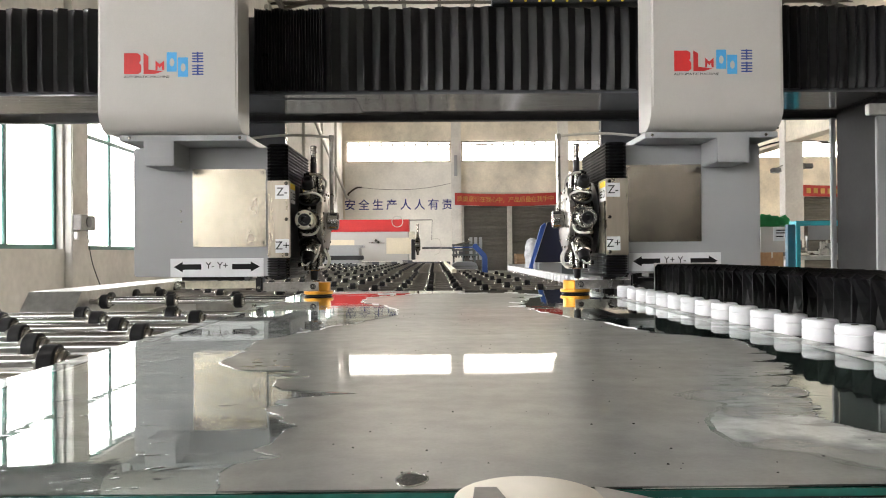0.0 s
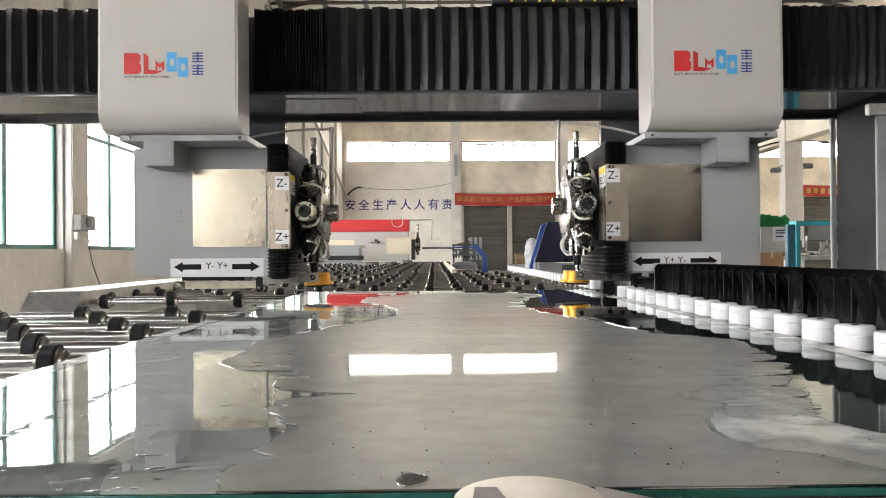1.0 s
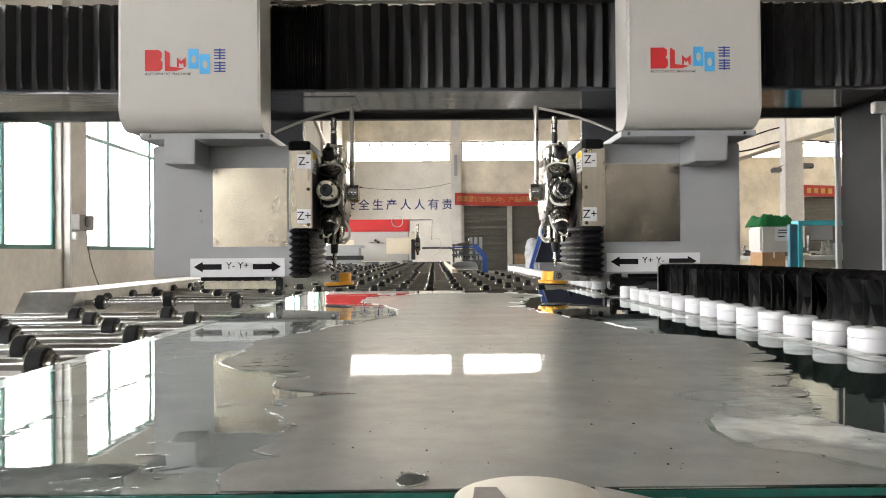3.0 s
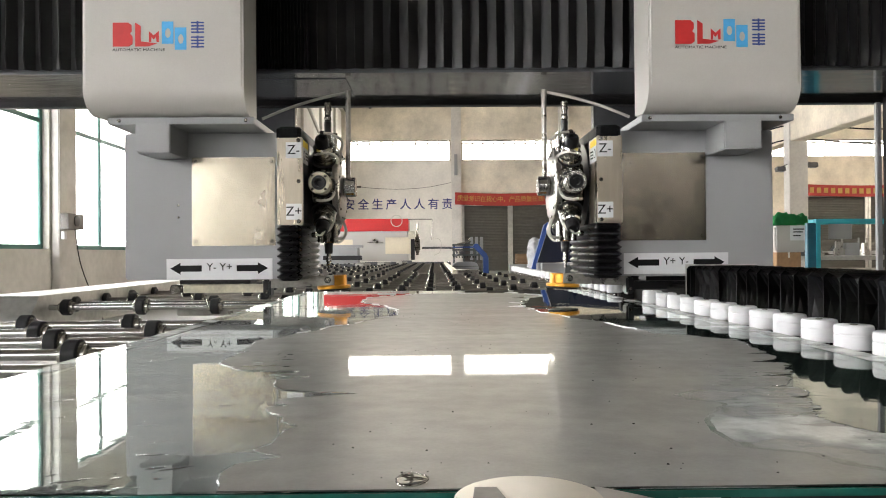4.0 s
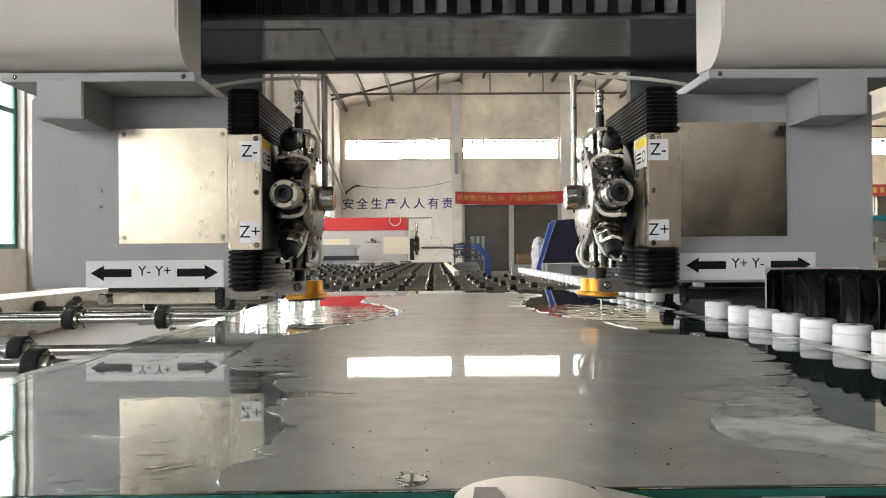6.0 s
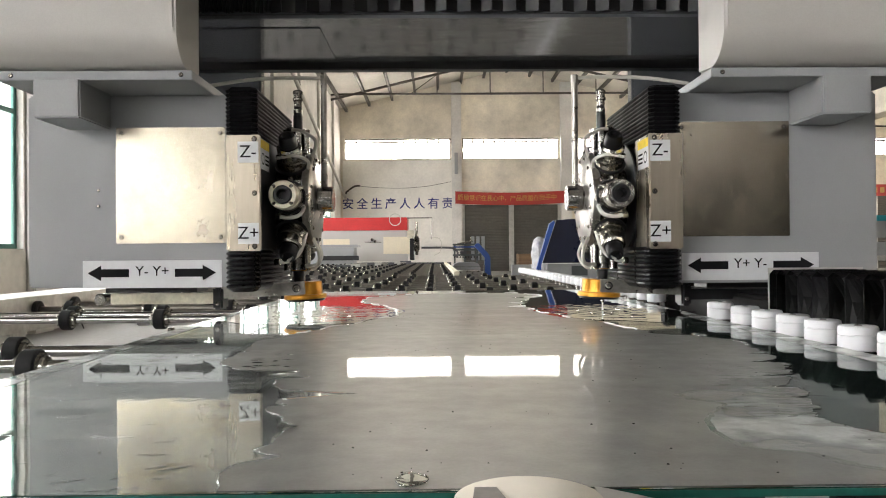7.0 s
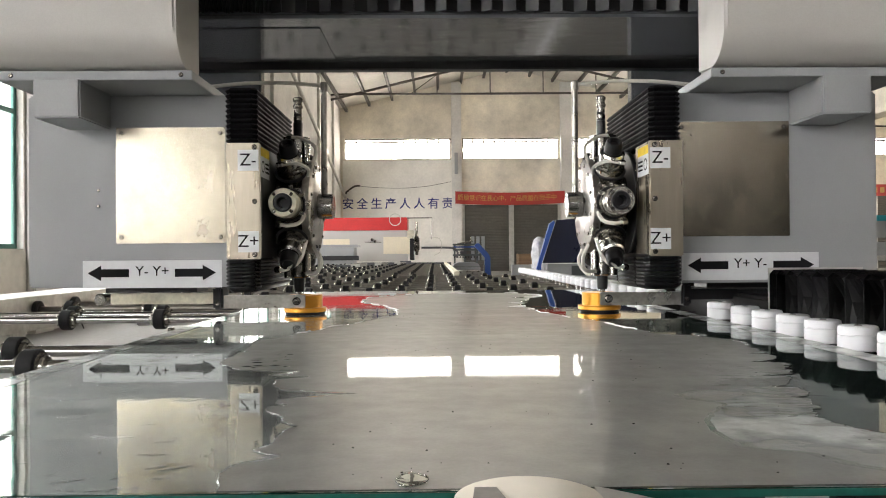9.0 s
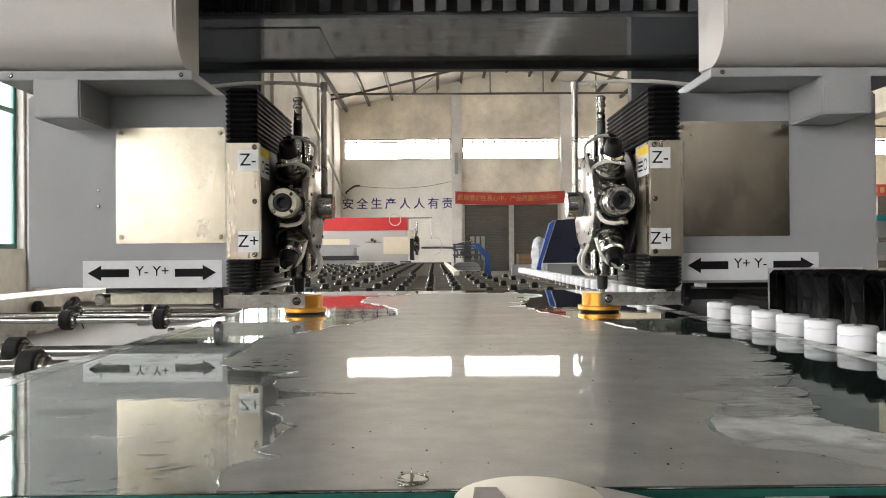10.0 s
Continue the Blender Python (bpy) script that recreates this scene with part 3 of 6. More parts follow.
shaft_rows = [2.70 - 0.222 * k for k in range(9)] + [3.70 + 0.30 * k for k in range(14)]
for k, y in enumerate(shaft_rows):
    s = part("roller_shaft", SHAFT_ME if k < 10 else FAR_SHAFT_ME, None, conveyor)
    s.location = (0, y, SHAFT_Z)
    x = (-1.397 if k % 2 else -1.552) if k < 9 else (-1.600 if k % 2 else -1.445)
    while x < 0.75:
        r = part("rubber_ring", RING_ME, None, s)
        r.location = (x, 0, 0)
        for turn in (0, 180):
            c = part("collar", COLLAR_ME, None, s)
            c.location, c.rotation_euler = (x, 0, 0), (0, 0, radians(turn))
        x += 0.314
    if k >= 9:
        part("bearing", lathe(BM(), (-1.584, y, SHAFT_Z), (1, 0, 0), [(0, 0.034), (0.016, 0.034), (0.020, 0.029), (0.020, 0.013)], 18), BLACK, conveyor, "black round shaft bearing")

# one more shaft where the tables meet
s = part("roller_shaft", SHAFT_ME, None, conveyor)
s.location = (0, 3.50, SHAFT_Z)
for j in range(7):
    r = part("rubber_ring", RING_ME, None, s)
    r.location = (-1.515 + 0.305 * j, 0, 0)
    for turn in (0, 180):
        c = part("collar", COLLAR_ME, None, s)
        c.location, c.rotation_euler = (-1.515 + 0.305 * j, 0, 0), (0, 0, radians(turn))

# side frame on the left of the far table
b = BM()
prism(b, [(3.30, 0.80), (3.42, 0.933), (7.85, 0.933), (7.85, 0.80)], "x", -1.82, -1.585)
part("side_frame", b, GALV, conveyor, "brushed steel box-section side frame")
b = BM()
box(b, -1.80, -1.66, 0.2, 2.85, 0.70, 0.84, 0.006)
part("side_frame", b, GALV, conveyor)
b = BM()
box(b, 0.735, 0.85, -0.6, 3.02, 0.74, 0.855, 0.006)
box(b, 0.70, 0.90, 3.6, 7.85, 0.74, 0.86, 0.006)
part("guide_rail", b, GALV, conveyor)
for x in (-1.70, 0.8):
    for y in (0.4, 2.7, 4.0, 7.6):
        b = BM()
        box(b, x - 0.05, x + 0.05, y - 0.05, y + 0.05, FOOT, 0.74 if x > 0 or y < 3.2 else 0.80, 0.006)
        part("leg", b, GALV, conveyor)
b = BM()
box(b, -1.58, 0.66, 2.9, 3.5, 0.66, 0.67)
part("drip_tray", b, GALV, conveyor, "pale grey sheet-metal drip tray")
for y in (1.0, 2.2, 5.0, 7.4):
    b = BM()
    box(b, -1.66 if y < 3.2 else -1.58, 0.70, y - 0.03, y + 0.03, 0.72, 0.78, 0.004)
    part("cross_member", b, GALV, conveyor)
for x in (-0.753, -0.714):
    b = BM()
    rod(b, (x, 3.17, 0.6705), (x, 3.17, 0.874), 0.005, 10)
    lathe(b, (x, 3.17, 0.874), (0, 0, 1), [(0, 0.0105), (0.009, 0.0105), (0.011, 0.008)], 6)
    part("adjusting_bolt", b, CAST, conveyor, "upright hexagon bolt over the drip tray")
sized(conveyor, TABLE_VIEW_SCALE, STATION)

# ---- white guide rollers along the right of the glass ----
guide = thing("guide_roller", "white nylon guide roller with groove and steel bolt", "roller", (0, 0, 0), "guide rollers beside the glass")
b = BM()
lathe(b, (0, 0, GLASS_TOP - 0.016), (0, 0, 1), [(0, 0.030), (0.0, 0.036), (0.003, 0.0386), (0.0305, 0.0386), (0.0315, 0.037), (0.033, 0.037), (0.034, 0.0386),
                                               (0.045, 0.0386), (0.0495, 0.037), (0.051, 0.034), (0.051, 0.012), (0.0495, 0.011)], 28)
part("roller_body", b, NYLON, guide)
b = BM()
turned(b, (0, 0, GLASS_TOP + 0.0325), (0, 0, 1), 0.004, 0.0075, 0.001, 12)
part("bolt", b, SHAFT, guide)
b = BM()
turned(b, (0, 0, 0.8360), (0, 0, 1), 0.0677, 0.012, 0.001, 12)
part("stud", b, SHAFT, guide)
guide.location, guide.scale = (0.836, 3.218, 0.034), (0.95, 0.95, 0.95)
for k in range(21):
    copy_thing(guide, pose(0.836, 3.046 - 0.1325 * k, 0.034, 0, 0, k * 40))
for k in range(31):
    copy_thing(guide, pose(0.872, 3.96 + 0.1494 * k, 0.034, 0, 0, k * 37))

# ---- glass sheet with water on it ----
b = BM()
box(b, -0.605, 0.716, 0.525, 3.45, GLASS_TOP - GLASS_T, GLASS_TOP, 0.0012)
glass = solid("glass_sheet", b, SHEET_GLASS, "large clear green-tinted glass sheet lying wet on rollers", "glass sheet")
glass.scale = (TABLE_VIEW_SCALE, TABLE_VIEW_SCALE, TABLE_VIEW_SCALE)


def film_edge(v, seed, amp, crinkle=0.12):
    """An uneven edge: slow swings with fine crinkles on them."""
    n = noise.noise(Vector((math.log(v) * 7, seed * 7.3, 0.2)))
    mid = noise.noise(Vector((math.log(v) * 22, seed * 3.1, 2.2)))
    fine = noise.noise(Vector((math.log(v) * 90, seed, 9.1)))
    return amp * v * (0.5 * n + 0.35 * mid + crinkle * fine)


def tongues(v, spikes):
    """Sharp tongues of water that run in from a pool: (place, reach, width)."""
    return sum(reach * max(0.0, 1 - abs(v - at) / width) ** 1.25 for at, reach, width in spikes)


def between(v, table):
    for (a, p), (b, q) in zip(table, table[1:]):
        if a <= v <= b:
            u = (v - a) / (b - a)
            u = u * u * (3 - 2 * u)
            return p + (q - p) * u
    return table[0][1] if v < table[0][0] else table[-1][1]


def film(name, y0, y1, left, right, seed, amp, mat, label, lift, left_spikes=(), right_spikes=(), beads=True):
    """A film on the glass between two uneven edges, as a fine sheet."""
    b = BM()
    n = int((y1 - y0) / 0.0035)
    last = None
    edges = ([], [])
    for k in range(n + 1):
        y = y0 + (y1 - y0) * k / n
        a = between(y, left) + film_edge(y, seed, amp, 0.3) + tongues(y, left_spikes)
        c = between(y, right) - film_edge(y, seed + 11, amp * 1.6, 0.45) - tongues(y, right_spikes)
        c = max(c, a + 0.004)
        row = [b.verts.new((a + (c - a) * i / 6, y, lift)) for i in range(7)]
        edges[0].append((a, y, lift))
        edges[1].append((c, y, lift))
        if last:
            for i in range(6):
                b.faces.new((last[i], last[i + 1], row[i + 1], row[i]))
        last = row
    ob = part(name, b, mat, glass, label)
    for side in edges if beads else ():
        # white runs stand in for window glints on the water's rounded edge
        run = []
        for x, y, z in side + [(9, 9, 9)]:
            if y < 5 and y > 1.6 and noise.noise(Vector((y * 23, seed * 5.0 + x, 3.3))) > -0.08:
                run.append((x, y, z + 0.0004))
            else:
                if len(run) > 4:
                    b = BM()
                    tube(b, run, 0.0022, 5, 1)
                    part("froth_edge", b, GLINT_JET_WHITE, glass, "white line standing in for a glint along a film edge")
                run = []
        b = BM()
        tube(b, side[::2], 0.0008, 5, 1)
        part("water_edge", b, WATER, glass, "thin rounded edge of a water pool")
    return ob


RIGHT_EDGE = [(0.565, 0.70), (0.60, 0.52), (0.653, 0.445), (0.684, 0.405), (0.745, 0.39), (0.799, 0.418), (0.898, 0.443), (1.05, 0.497), (1.102, 0.531), (1.302, 0.562), (1.414, 0.577),
              (1.477, 0.523), (1.547, 0.452), (1.738, 0.421), (1.986, 0.351), (2.149, 0.305), (2.264, 0.286), (2.442, 0.29), (2.747, 0.337), (3.041, 0.42), (3.2, 0.36)]
film("dry_film", 0.53, 3.2, [(0.53, -0.157), (0.573, -0.17), (0.617, -0.162), (0.638, -0.163), (0.666, -0.15), (0.727, -0.149), (0.757, -0.161), (0.813, -0.188), (0.877, -0.183), (1.009, -0.218), (1.058, -0.24), (1.088, -0.301),
                             (1.188, -0.345), (1.369, -0.348), (1.459, -0.362), (1.535, -0.319), (1.706, -0.261), (1.871, -0.188), (2.093, -0.114), (2.241, -0.113), (2.416, -0.15), (2.663, -0.267), (2.906, -0.269), (3.2, -0.07)],
     RIGHT_EDGE, 2, 0.014, DUST_FILM, "dull dried slurry film with wiping marks", GLASS_TOP + 0.0006,
     ((0.619, 0.034, 0.022), (0.731, 0.012, 0.02), (0.833, 0.026, 0.010), (0.898, 0.092, 0.034), (1.026, 0.050, 0.020), (1.075, 0.085, 0.026), (1.30, 0.02, 0.012)),
     ((0.78, 0.03, 0.012), (0.85, 0.025, 0.012), (0.92, 0.03, 0.012), (1.0, 0.04, 0.015), (1.13, 0.05, 0.02), (1.22, 0.04, 0.012), (2.35, 0.07, 0.03), (2.55, 0.06, 0.03), (2.85, 0.08, 0.04)))

# milky slurry that has run in from the near corner, with a darker wet rim
MILKY_EDGE = [(0.545, 0.36), (0.585, 0.324), (0.605, 0.314), (0.635, 0.268), (0.69, 0.267), (0.724, 0.274), (0.762, 0.291), (0.789, 0.309), (0.815, 0.326), (0.842, 0.296), (0.870, 0.287), (0.892, 0.31), (0.905, 0.40)]
film("wet_rim", 0.535, 0.912, [(y, x - 0.006) for y, x in MILKY_EDGE], [(y, x + 0.010) for y, x in MILKY_EDGE], 5, 0.012, RIM_FILM, "dark green wet rim of a slurry smear", GLASS_TOP + 0.0010, beads=False)
film("milky_film", 0.535, 0.905, MILKY_EDGE, [(y, x - 0.004) for y, x in RIGHT_EDGE], 5, 0.012, MILKY_FILM, "milky slurry smear", GLASS_TOP + 0.0013,
     (), ((0.66, 0.04, 0.008), (0.71, 0.05, 0.010), (0.76, 0.06, 0.012), (0.80, 0.08, 0.010), (0.84, 0.05, 0.012), (0.88, 0.06, 0.012)), False)


# rippled water round the tools while the coolant runs
def ripple(cx, cy, rx, ry, seed):
    b = BM()
    n, m = 110, 46
    rings = []
    for k in range(m + 1):
        ring = []
        for j in range(n):
            a = 2 * math.pi * j / n
            q = (k / m) * (1 + 0.22 * noise.noise(Vector((math.cos(a) * 2.2, math.sin(a) * 2.2, seed))))
            x, y = rx * q * math.cos(a), ry * q * math.sin(a)
            wave = 0.0008 * noise.noise(Vector((x * 26, y * 26, seed * 2.0))) + 0.0003 * noise.noise(Vector((x * 70, y * 70, seed)))
            ring.append(b.verts.new((x, y, wave * (1 - (k / m) ** 4))))
        rings.append(ring)
    for r, q in zip(rings, rings[1:]):
        for j in range(n):
            b.faces.new((r[j], r[(j + 1) % n], q[(j + 1) % n], q[j]))
    bmesh.ops.remove_doubles(b, verts=b.verts, dist=1e-6)
    ob = part("rippled_pool", b, RIPPLE, glass, "rippling water pool")
    ob.location = (cx, cy, GLASS_TOP - 0.0042)
    return ob


ripples = [ripple(-0.34, 2.13, 0.235, 0.34, 3.0), ripple(0.50, 2.15, 0.20, 0.32, 7.0)]

# pale dry margins along both long edges
for x0, x1 in ((-0.604, -0.566), (0.668, 0.715)):
    b = BM()
    last = None
    for k in range(220):
        y = 0.54 + 2.90 * k / 219
        w = 0.004 * noise.noise(Vector((y * 9, x0 * 5, 1.0)))
        row = [b.verts.new((x0 + (w if x0 > 0 else 0), y, GLASS_TOP + 0.0007)), b.verts.new((x1 + (0 if x0 > 0 else w), y, GLASS_TOP + 0.0007))]
        if last:
            b.faces.new((last[0], last[1], row[1], row[0]))
        last = row
    part("dry_margin", b, MILKY_FILM, glass, "pale dry margin along the glass edge")

# thin streaks of clear water through the smear
b = BM()
rnd = random.Random(21)
for k in range(130):
    cy = rnd.uniform(0.735, 1.07)
    cx = rnd.uniform(0.31 + (cy - 0.74) * 0.25, 0.40 + (cy - 0.74) * 0.36)
    w, d = rnd.uniform(0.003, 0.020), rnd.uniform(0.0006, 0.0028)
    ring = []
    for j in range(18):
        a = 2 * math.pi * j / 18
        q = 1 + 0.5 * noise.noise(Vector((math.cos(a) * 2, math.sin(a) * 2, k * 3.1)))
        ring.append(b.verts.new((cx + w * q * math.cos(a), cy + d * q * math.sin(a), GLASS_TOP + 0.0017 + k * 0.00002)))
    b.faces.new(ring)
tagged(part("water_streak", b, RIM_FILM, glass, "thin dark water streaks through the film"), kind="stuff")

# small clear islands in the film
b = BM()
rnd = random.Random(9)
for k in range(14):
    cx, cy = rnd.uniform(-0.29, -0.22), rnd.uniform(1.11, 1.30)
    w, d = rnd.uniform(0.003, 0.012), rnd.uniform(0.002, 0.006)
    b.faces.new([b.verts.new((cx + w * math.cos(a) * (1 + 0.4 * noise.noise(Vector((math.cos(a), math.sin(a), k * 2.7)))), cy + d * math.sin(a), GLASS_TOP + 0.0010)) for a in (2 * math.pi * j / 14 for j in range(14))])
tagged(part("water_streak", b, RIPPLE, glass, "small dark water drops in the film"), kind="stuff")

# specks and drops on the film
b = BM()
rnd = random.Random(4)
for k in range(150):
    x, y = rnd.uniform(-0.1, 0.5), 0.55 + 1.6 * rnd.random() ** 1.6
    r = rnd.uniform(0.0005, 0.0013)
    lathe(b, (x, y, GLASS_TOP + 0.0009), (0, 0, 1), [(0, r), (r * 0.6, r * 0.7), (r * 0.8, 0.0)], 6)
specks = part("grit_speck", b, INK, glass, "dark grit specks")
tagged(specks, kind="stuff")
b = BM()
for k in range(190):
    x, y = rnd.uniform(-0.57, -0.2), 0.535 + 1.5 * rnd.random() ** 2.2
    r = 0.0006 + 0.0020 * rnd.random() ** 1.6
    q, lean = 1.2 + 6.5 * rnd.random() ** 1.6, rnd.uniform(-0.1, 0.9)
    vs = lathe(BM(), (0, 0, 0), (0, 0, 1), [(0, 1.0), (0.3, 0.8), (0.45, 0.3), (0.48, 0.0)], 10)
    made = {v: b.verts.new((x + v.co.x * r * q, y + v.co.y * r + v.co.x * r * q * lean, GLASS_TOP + 0.0003 + v.co.z * r * 0.25)) for v in vs.verts}
    for f in vs.faces:
        b.faces.new([made[v] for v in f.verts])
    vs.free()
tagged(part("water_drop", b, WATER, glass, "small water drops"), kind="stuff")
b = BM()
box(b, -0.605, 0.716, 0.5235, 0.5248, GLASS_TOP - GLASS_T + 0.0003, GLASS_TOP - 0.0003)
part("ground_edge", b, GLASS_EDGE, glass, "ground dark green glass edge")

# thin wet haze over the whole sheet, and one round drop near the clamp
b = BM()
vs = [b.verts.new((x, y, GLASS_TOP + 0.0003)) for x, y in ((-0.555, 0.53), (0.05, 0.53), (0.05, 2.5), (-0.555, 2.5))]
b.faces.new(vs)
part("wet_haze", b, HAZE_FILM, glass, "thin wet haze on the glass")
# dark green sheet added to dim reflections in the water at the right
b = BM()
b.faces.new([b.verts.new((x, y, GLASS_TOP + 0.0003)) for x, y in ((0.27, 0.53), (0.666, 0.53), (0.666, 1.9), (0.27, 1.9))])
part("murky_water", b, DIMMING_FILM, glass, "dark green sheet dimming the reflections along the glass edge")
b = BM()
ring = [b.verts.new((-0.0186 + 0.0112 * math.cos(a) * (1 + 0.10 * math.sin(2 * a + 1)), 0.551 + 0.017 * math.sin(a) * (1 + 0.1 * math.cos(3 * a)), GLASS_TOP + 0.0012)) for a in (2 * math.pi * k / 32 for k in range(32))]
b.faces.new(ring)
part("water_drop", b, RIPPLE, glass, "flat dark water drop")
b = BM()
tube(b, [(-0.0186 + 0.0112 * math.cos(a) * (1 + 0.10 * math.sin(2 * a + 1)), 0.551 + 0.017 * math.sin(a) * (1 + 0.1 * math.cos(3 * a)), GLASS_TOP + 0.0012) for a in (2 * math.pi * k / 32 for k in range(33))], 0.0008, 5, 1)
part("water_edge", b, WATER, glass)

# broken white line, a painted glint, at the far end of the film
run = []
for k in range(190):
    x = -0.25 + 0.60 * k / 189
    if noise.noise(Vector((x * 9, 4.4, 0.7))) > -0.08:
        run.append((x, 3.19 + 0.030 * noise.noise(Vector((x * 25, 1.1, 0.3))), GLASS_TOP + 0.0012))
    else:
        if len(run) > 4:
            part("froth_edge", tube(BM(), run, 0.0024, 5, 1), GLINT_JET_WHITE, glass, "white line standing in for a glint along a film edge")
        run = []
if len(run) > 4:
    part("froth_edge", tube(BM(), run, 0.0024, 5, 1), GLINT_JET_WHITE, glass, "white line standing in for a glint along a film edge")

# ---- clamp at the near edge of the glass ----
CLAMP_AT = (0.0604, 0.476, GLASS_TOP)
clamp = sized(thing("glass_clamp", "round cream plastic clamp gripping the glass edge", "clamp", CLAMP_AT), TABLE_VIEW_SCALE, Vector((0, 0, 1.09)))
b = BM()
lathe(b, (0, 0, 0.0008), (0, 0, 1), [(0, 0.046), (0.001, 0.0495), (0.007, 0.0505), (0.0095, 0.0495), (0.0105, 0.047), (0.0105, 0.0)], 64)
part("clamp_disc", b, CREAM, clamp)
b = BM()
prism(b, [(-0.040, -0.03), (-0.035, 0.021), (-0.020, 0.021), (-0.011, -0.03)], "z", 0.0115, 0.0120)
part("recess", b, DARK_RECESS, clamp, "dark grey recess")
b = BM()
prism(b, [(0.045, -0.05), (0.0465, 0.022), (0.052, 0.020), (0.098, -0.018), (0.11, -0.05)], "z", 0.001, 0.0112)
part("bracket", b, GALV, clamp, "pale metal bracket")
b = BM()
box(b, -0.02, 0.02, -0.05, 0.04, -0.035, -0.0075, 0.003)
box(b, -0.02, 0.02, -0.05, -0.02, -0.0075, 0.0007)
part("lower_jaw", b, CREAM, clamp)

# ---- machine bridge ----
bridge = thing("machine_bridge", "dark grey gantry beam with black bellows covers across the conveyor", "gantry", (0, 0, 0))
b = BM()
box(b, -2.75, 2.75, 3.30, 3.83, 1.81, 2.16, 0.01)
part("beam", b, BEAM_PAINT, bridge, "glossy dark grey beam")
b = BM()
box(b, -2.75, 2.2, 3.832, 3.88, 1.785, 2.2, 0.003)
part("rear_lip", b, BLACK, bridge)
b = BM()
box(b, -0.78, -0.36, 3.40, 3.80, 1.8065, 1.8095, 0.001)
part("wear_plate", b, DARK_PAINT, bridge, "lighter grey plate under the beam")
for x0, x1 in ((-2.75, -2.35), (2.09, 2.6)):
    b = BM()
    box(b, x0, x1, 3.44, 3.80, 0.0, 1.808, 0.012)
    part("leg", b, LEG_PAINT, bridge, "dark grey-brown sheet-steel leg")
b = BM()
box(b, 0.96, 2.085, 3.125, 3.95, 0.0, 0.955, 0.01)
part("machine_bed", b, LEG_PAINT, bridge, "dark grey machine bed")
b = BM()
box(b, 0.905, 1.30, 3.955, 4.02, 0.0, 0.995, 0.008)
part("bed_side_panel", b, LEG_PAINT, bridge, "dark side panel of the machine bed")
b = BM()
box(b, 2.070, 2.094, 3.802, 3.826, 0.0, 1.783, 0.004)
part("edge_post", b, GREY_PAINT, bridge, "pale aluminium edge post")
b = BM()
box(b, 2.075, 2.6, 3.415, 3.436, 0.0, 1.72, 0.004)
part("leg_cover", b, GREY_PAINT, bridge, "light grey leg cover")
b = BM()
box(b, 2.03, 2.3, 3.40, 3.4385, 1.724, 1.775, 0.004)
part("cover_bracket", b, GALV, bridge, "bent pale steel bracket")


def pleat_strip(x0, x1, pitch, y_out, y_in, z0, z1, seed):
    """Standing folds of coated fabric, one mesh a fold: two flat webs that meet at a stitched edge."""
    rnd = random.Random(seed)
    x = x0
    while x < x1 - pitch * 0.4:
        p = pitch * rnd.uniform(0.93, 1.07)
        top, bot = z1 + rnd.uniform(-0.005, 0.005), z0 + rnd.uniform(-0.003, 0.003)
        mid = x + p * rnd.uniform(0.46, 0.54)
        yo = y_out + rnd.uniform(-0.002, 0.003)
        bb = BM()
        rows = []
        for j in range(9):
            v = j / 8
            z = bot + (top - bot) * v
            ends = 0.55 if j in (0, 8) else 1.0
            sway = 0.0016 * noise.noise(Vector((x * 40, v * 3, seed)))
            yv = y_in + (yo - y_in) * ends
            lean = 0.004 * noise.noise(Vector((x * 31, v * 2, seed + 5.0)))
            rows.append([bb.verts.new((x, y_in, z)), bb.verts.new(((x + mid) / 2 + sway, (y_in + yv) / 2 + 2 * sway, z)), bb.verts.new((mid - 0.0012 + lean, yv, z)), bb.verts.new((mid - 0.0012 + lean, yv - 0.005 * ends, z)),
                         bb.verts.new((mid + 0.0012 + lean, yv - 0.005 * ends, z)), bb.verts.new((mid + 0.0012 + lean, yv, z)), bb.verts.new(((x + p + mid) / 2 + sway, (y_in + yv) / 2 + 2 * sway, z)), bb.verts.new((x + p, y_in, z))])
        for r, q in zip(rows, rows[1:]):
            for k in range(7):
                bb.faces.new((r[k], r[k + 1], q[k + 1], q[k]))
        part("bellows_fold", bb, BELLOWS, bridge)
        x += p


# dark rail with yellow bolt caps above the bellows
b = BM()
box(b, 0.26, 0.96, 3.22, 3.30, 2.192, 2.225, 0.003)
part("top_rail", b, BLACK, bridge)
for k in range(9):
    b = BM()
    turned(b, (0.345 + 0.061 * k, 3.2195, 2.199), (0, -1, 0), 0.005, 0.006, 0.0015, 12)
    part("bolt_cap", b, YELLOW, bridge, "small yellow bolt cap")
pleat_strip(-0.80, -0.49, 0.0125, 3.262, 3.285, 1.820, 2.185, 1)
pleat_strip(-0.49, 0.97, 0.0695, 3.259, 3.285, 1.820, 2.19, 2)
pleat_strip(-2.6, -1.20, 0.0695, 3.259, 3.285, 1.820, 2.19, 3)
pleat_strip(1.25, 2.6, 0.045, 3.262, 3.285, 1.820, 2.19, 4)

# rail bellows on the right
rail = thing("rail_bellows", "black pleated rubber bellows covering the machine rail", "bellows", (0, 0, 0))
b = BM()
box(b, 0.93, 1.06, 0.2, 2.90, 0.80, 0.905)
part("rail_bed", b, DARK_PAINT, rail)
for y in (0.5, 1.6, 2.7):
    part("rail_leg", box(BM(), 0.95, 1.04, y - 0.04, y + 0.04, 0.0738, 0.7995, 0.004), LEG_PAINT, rail)
b = BM()
rows = []
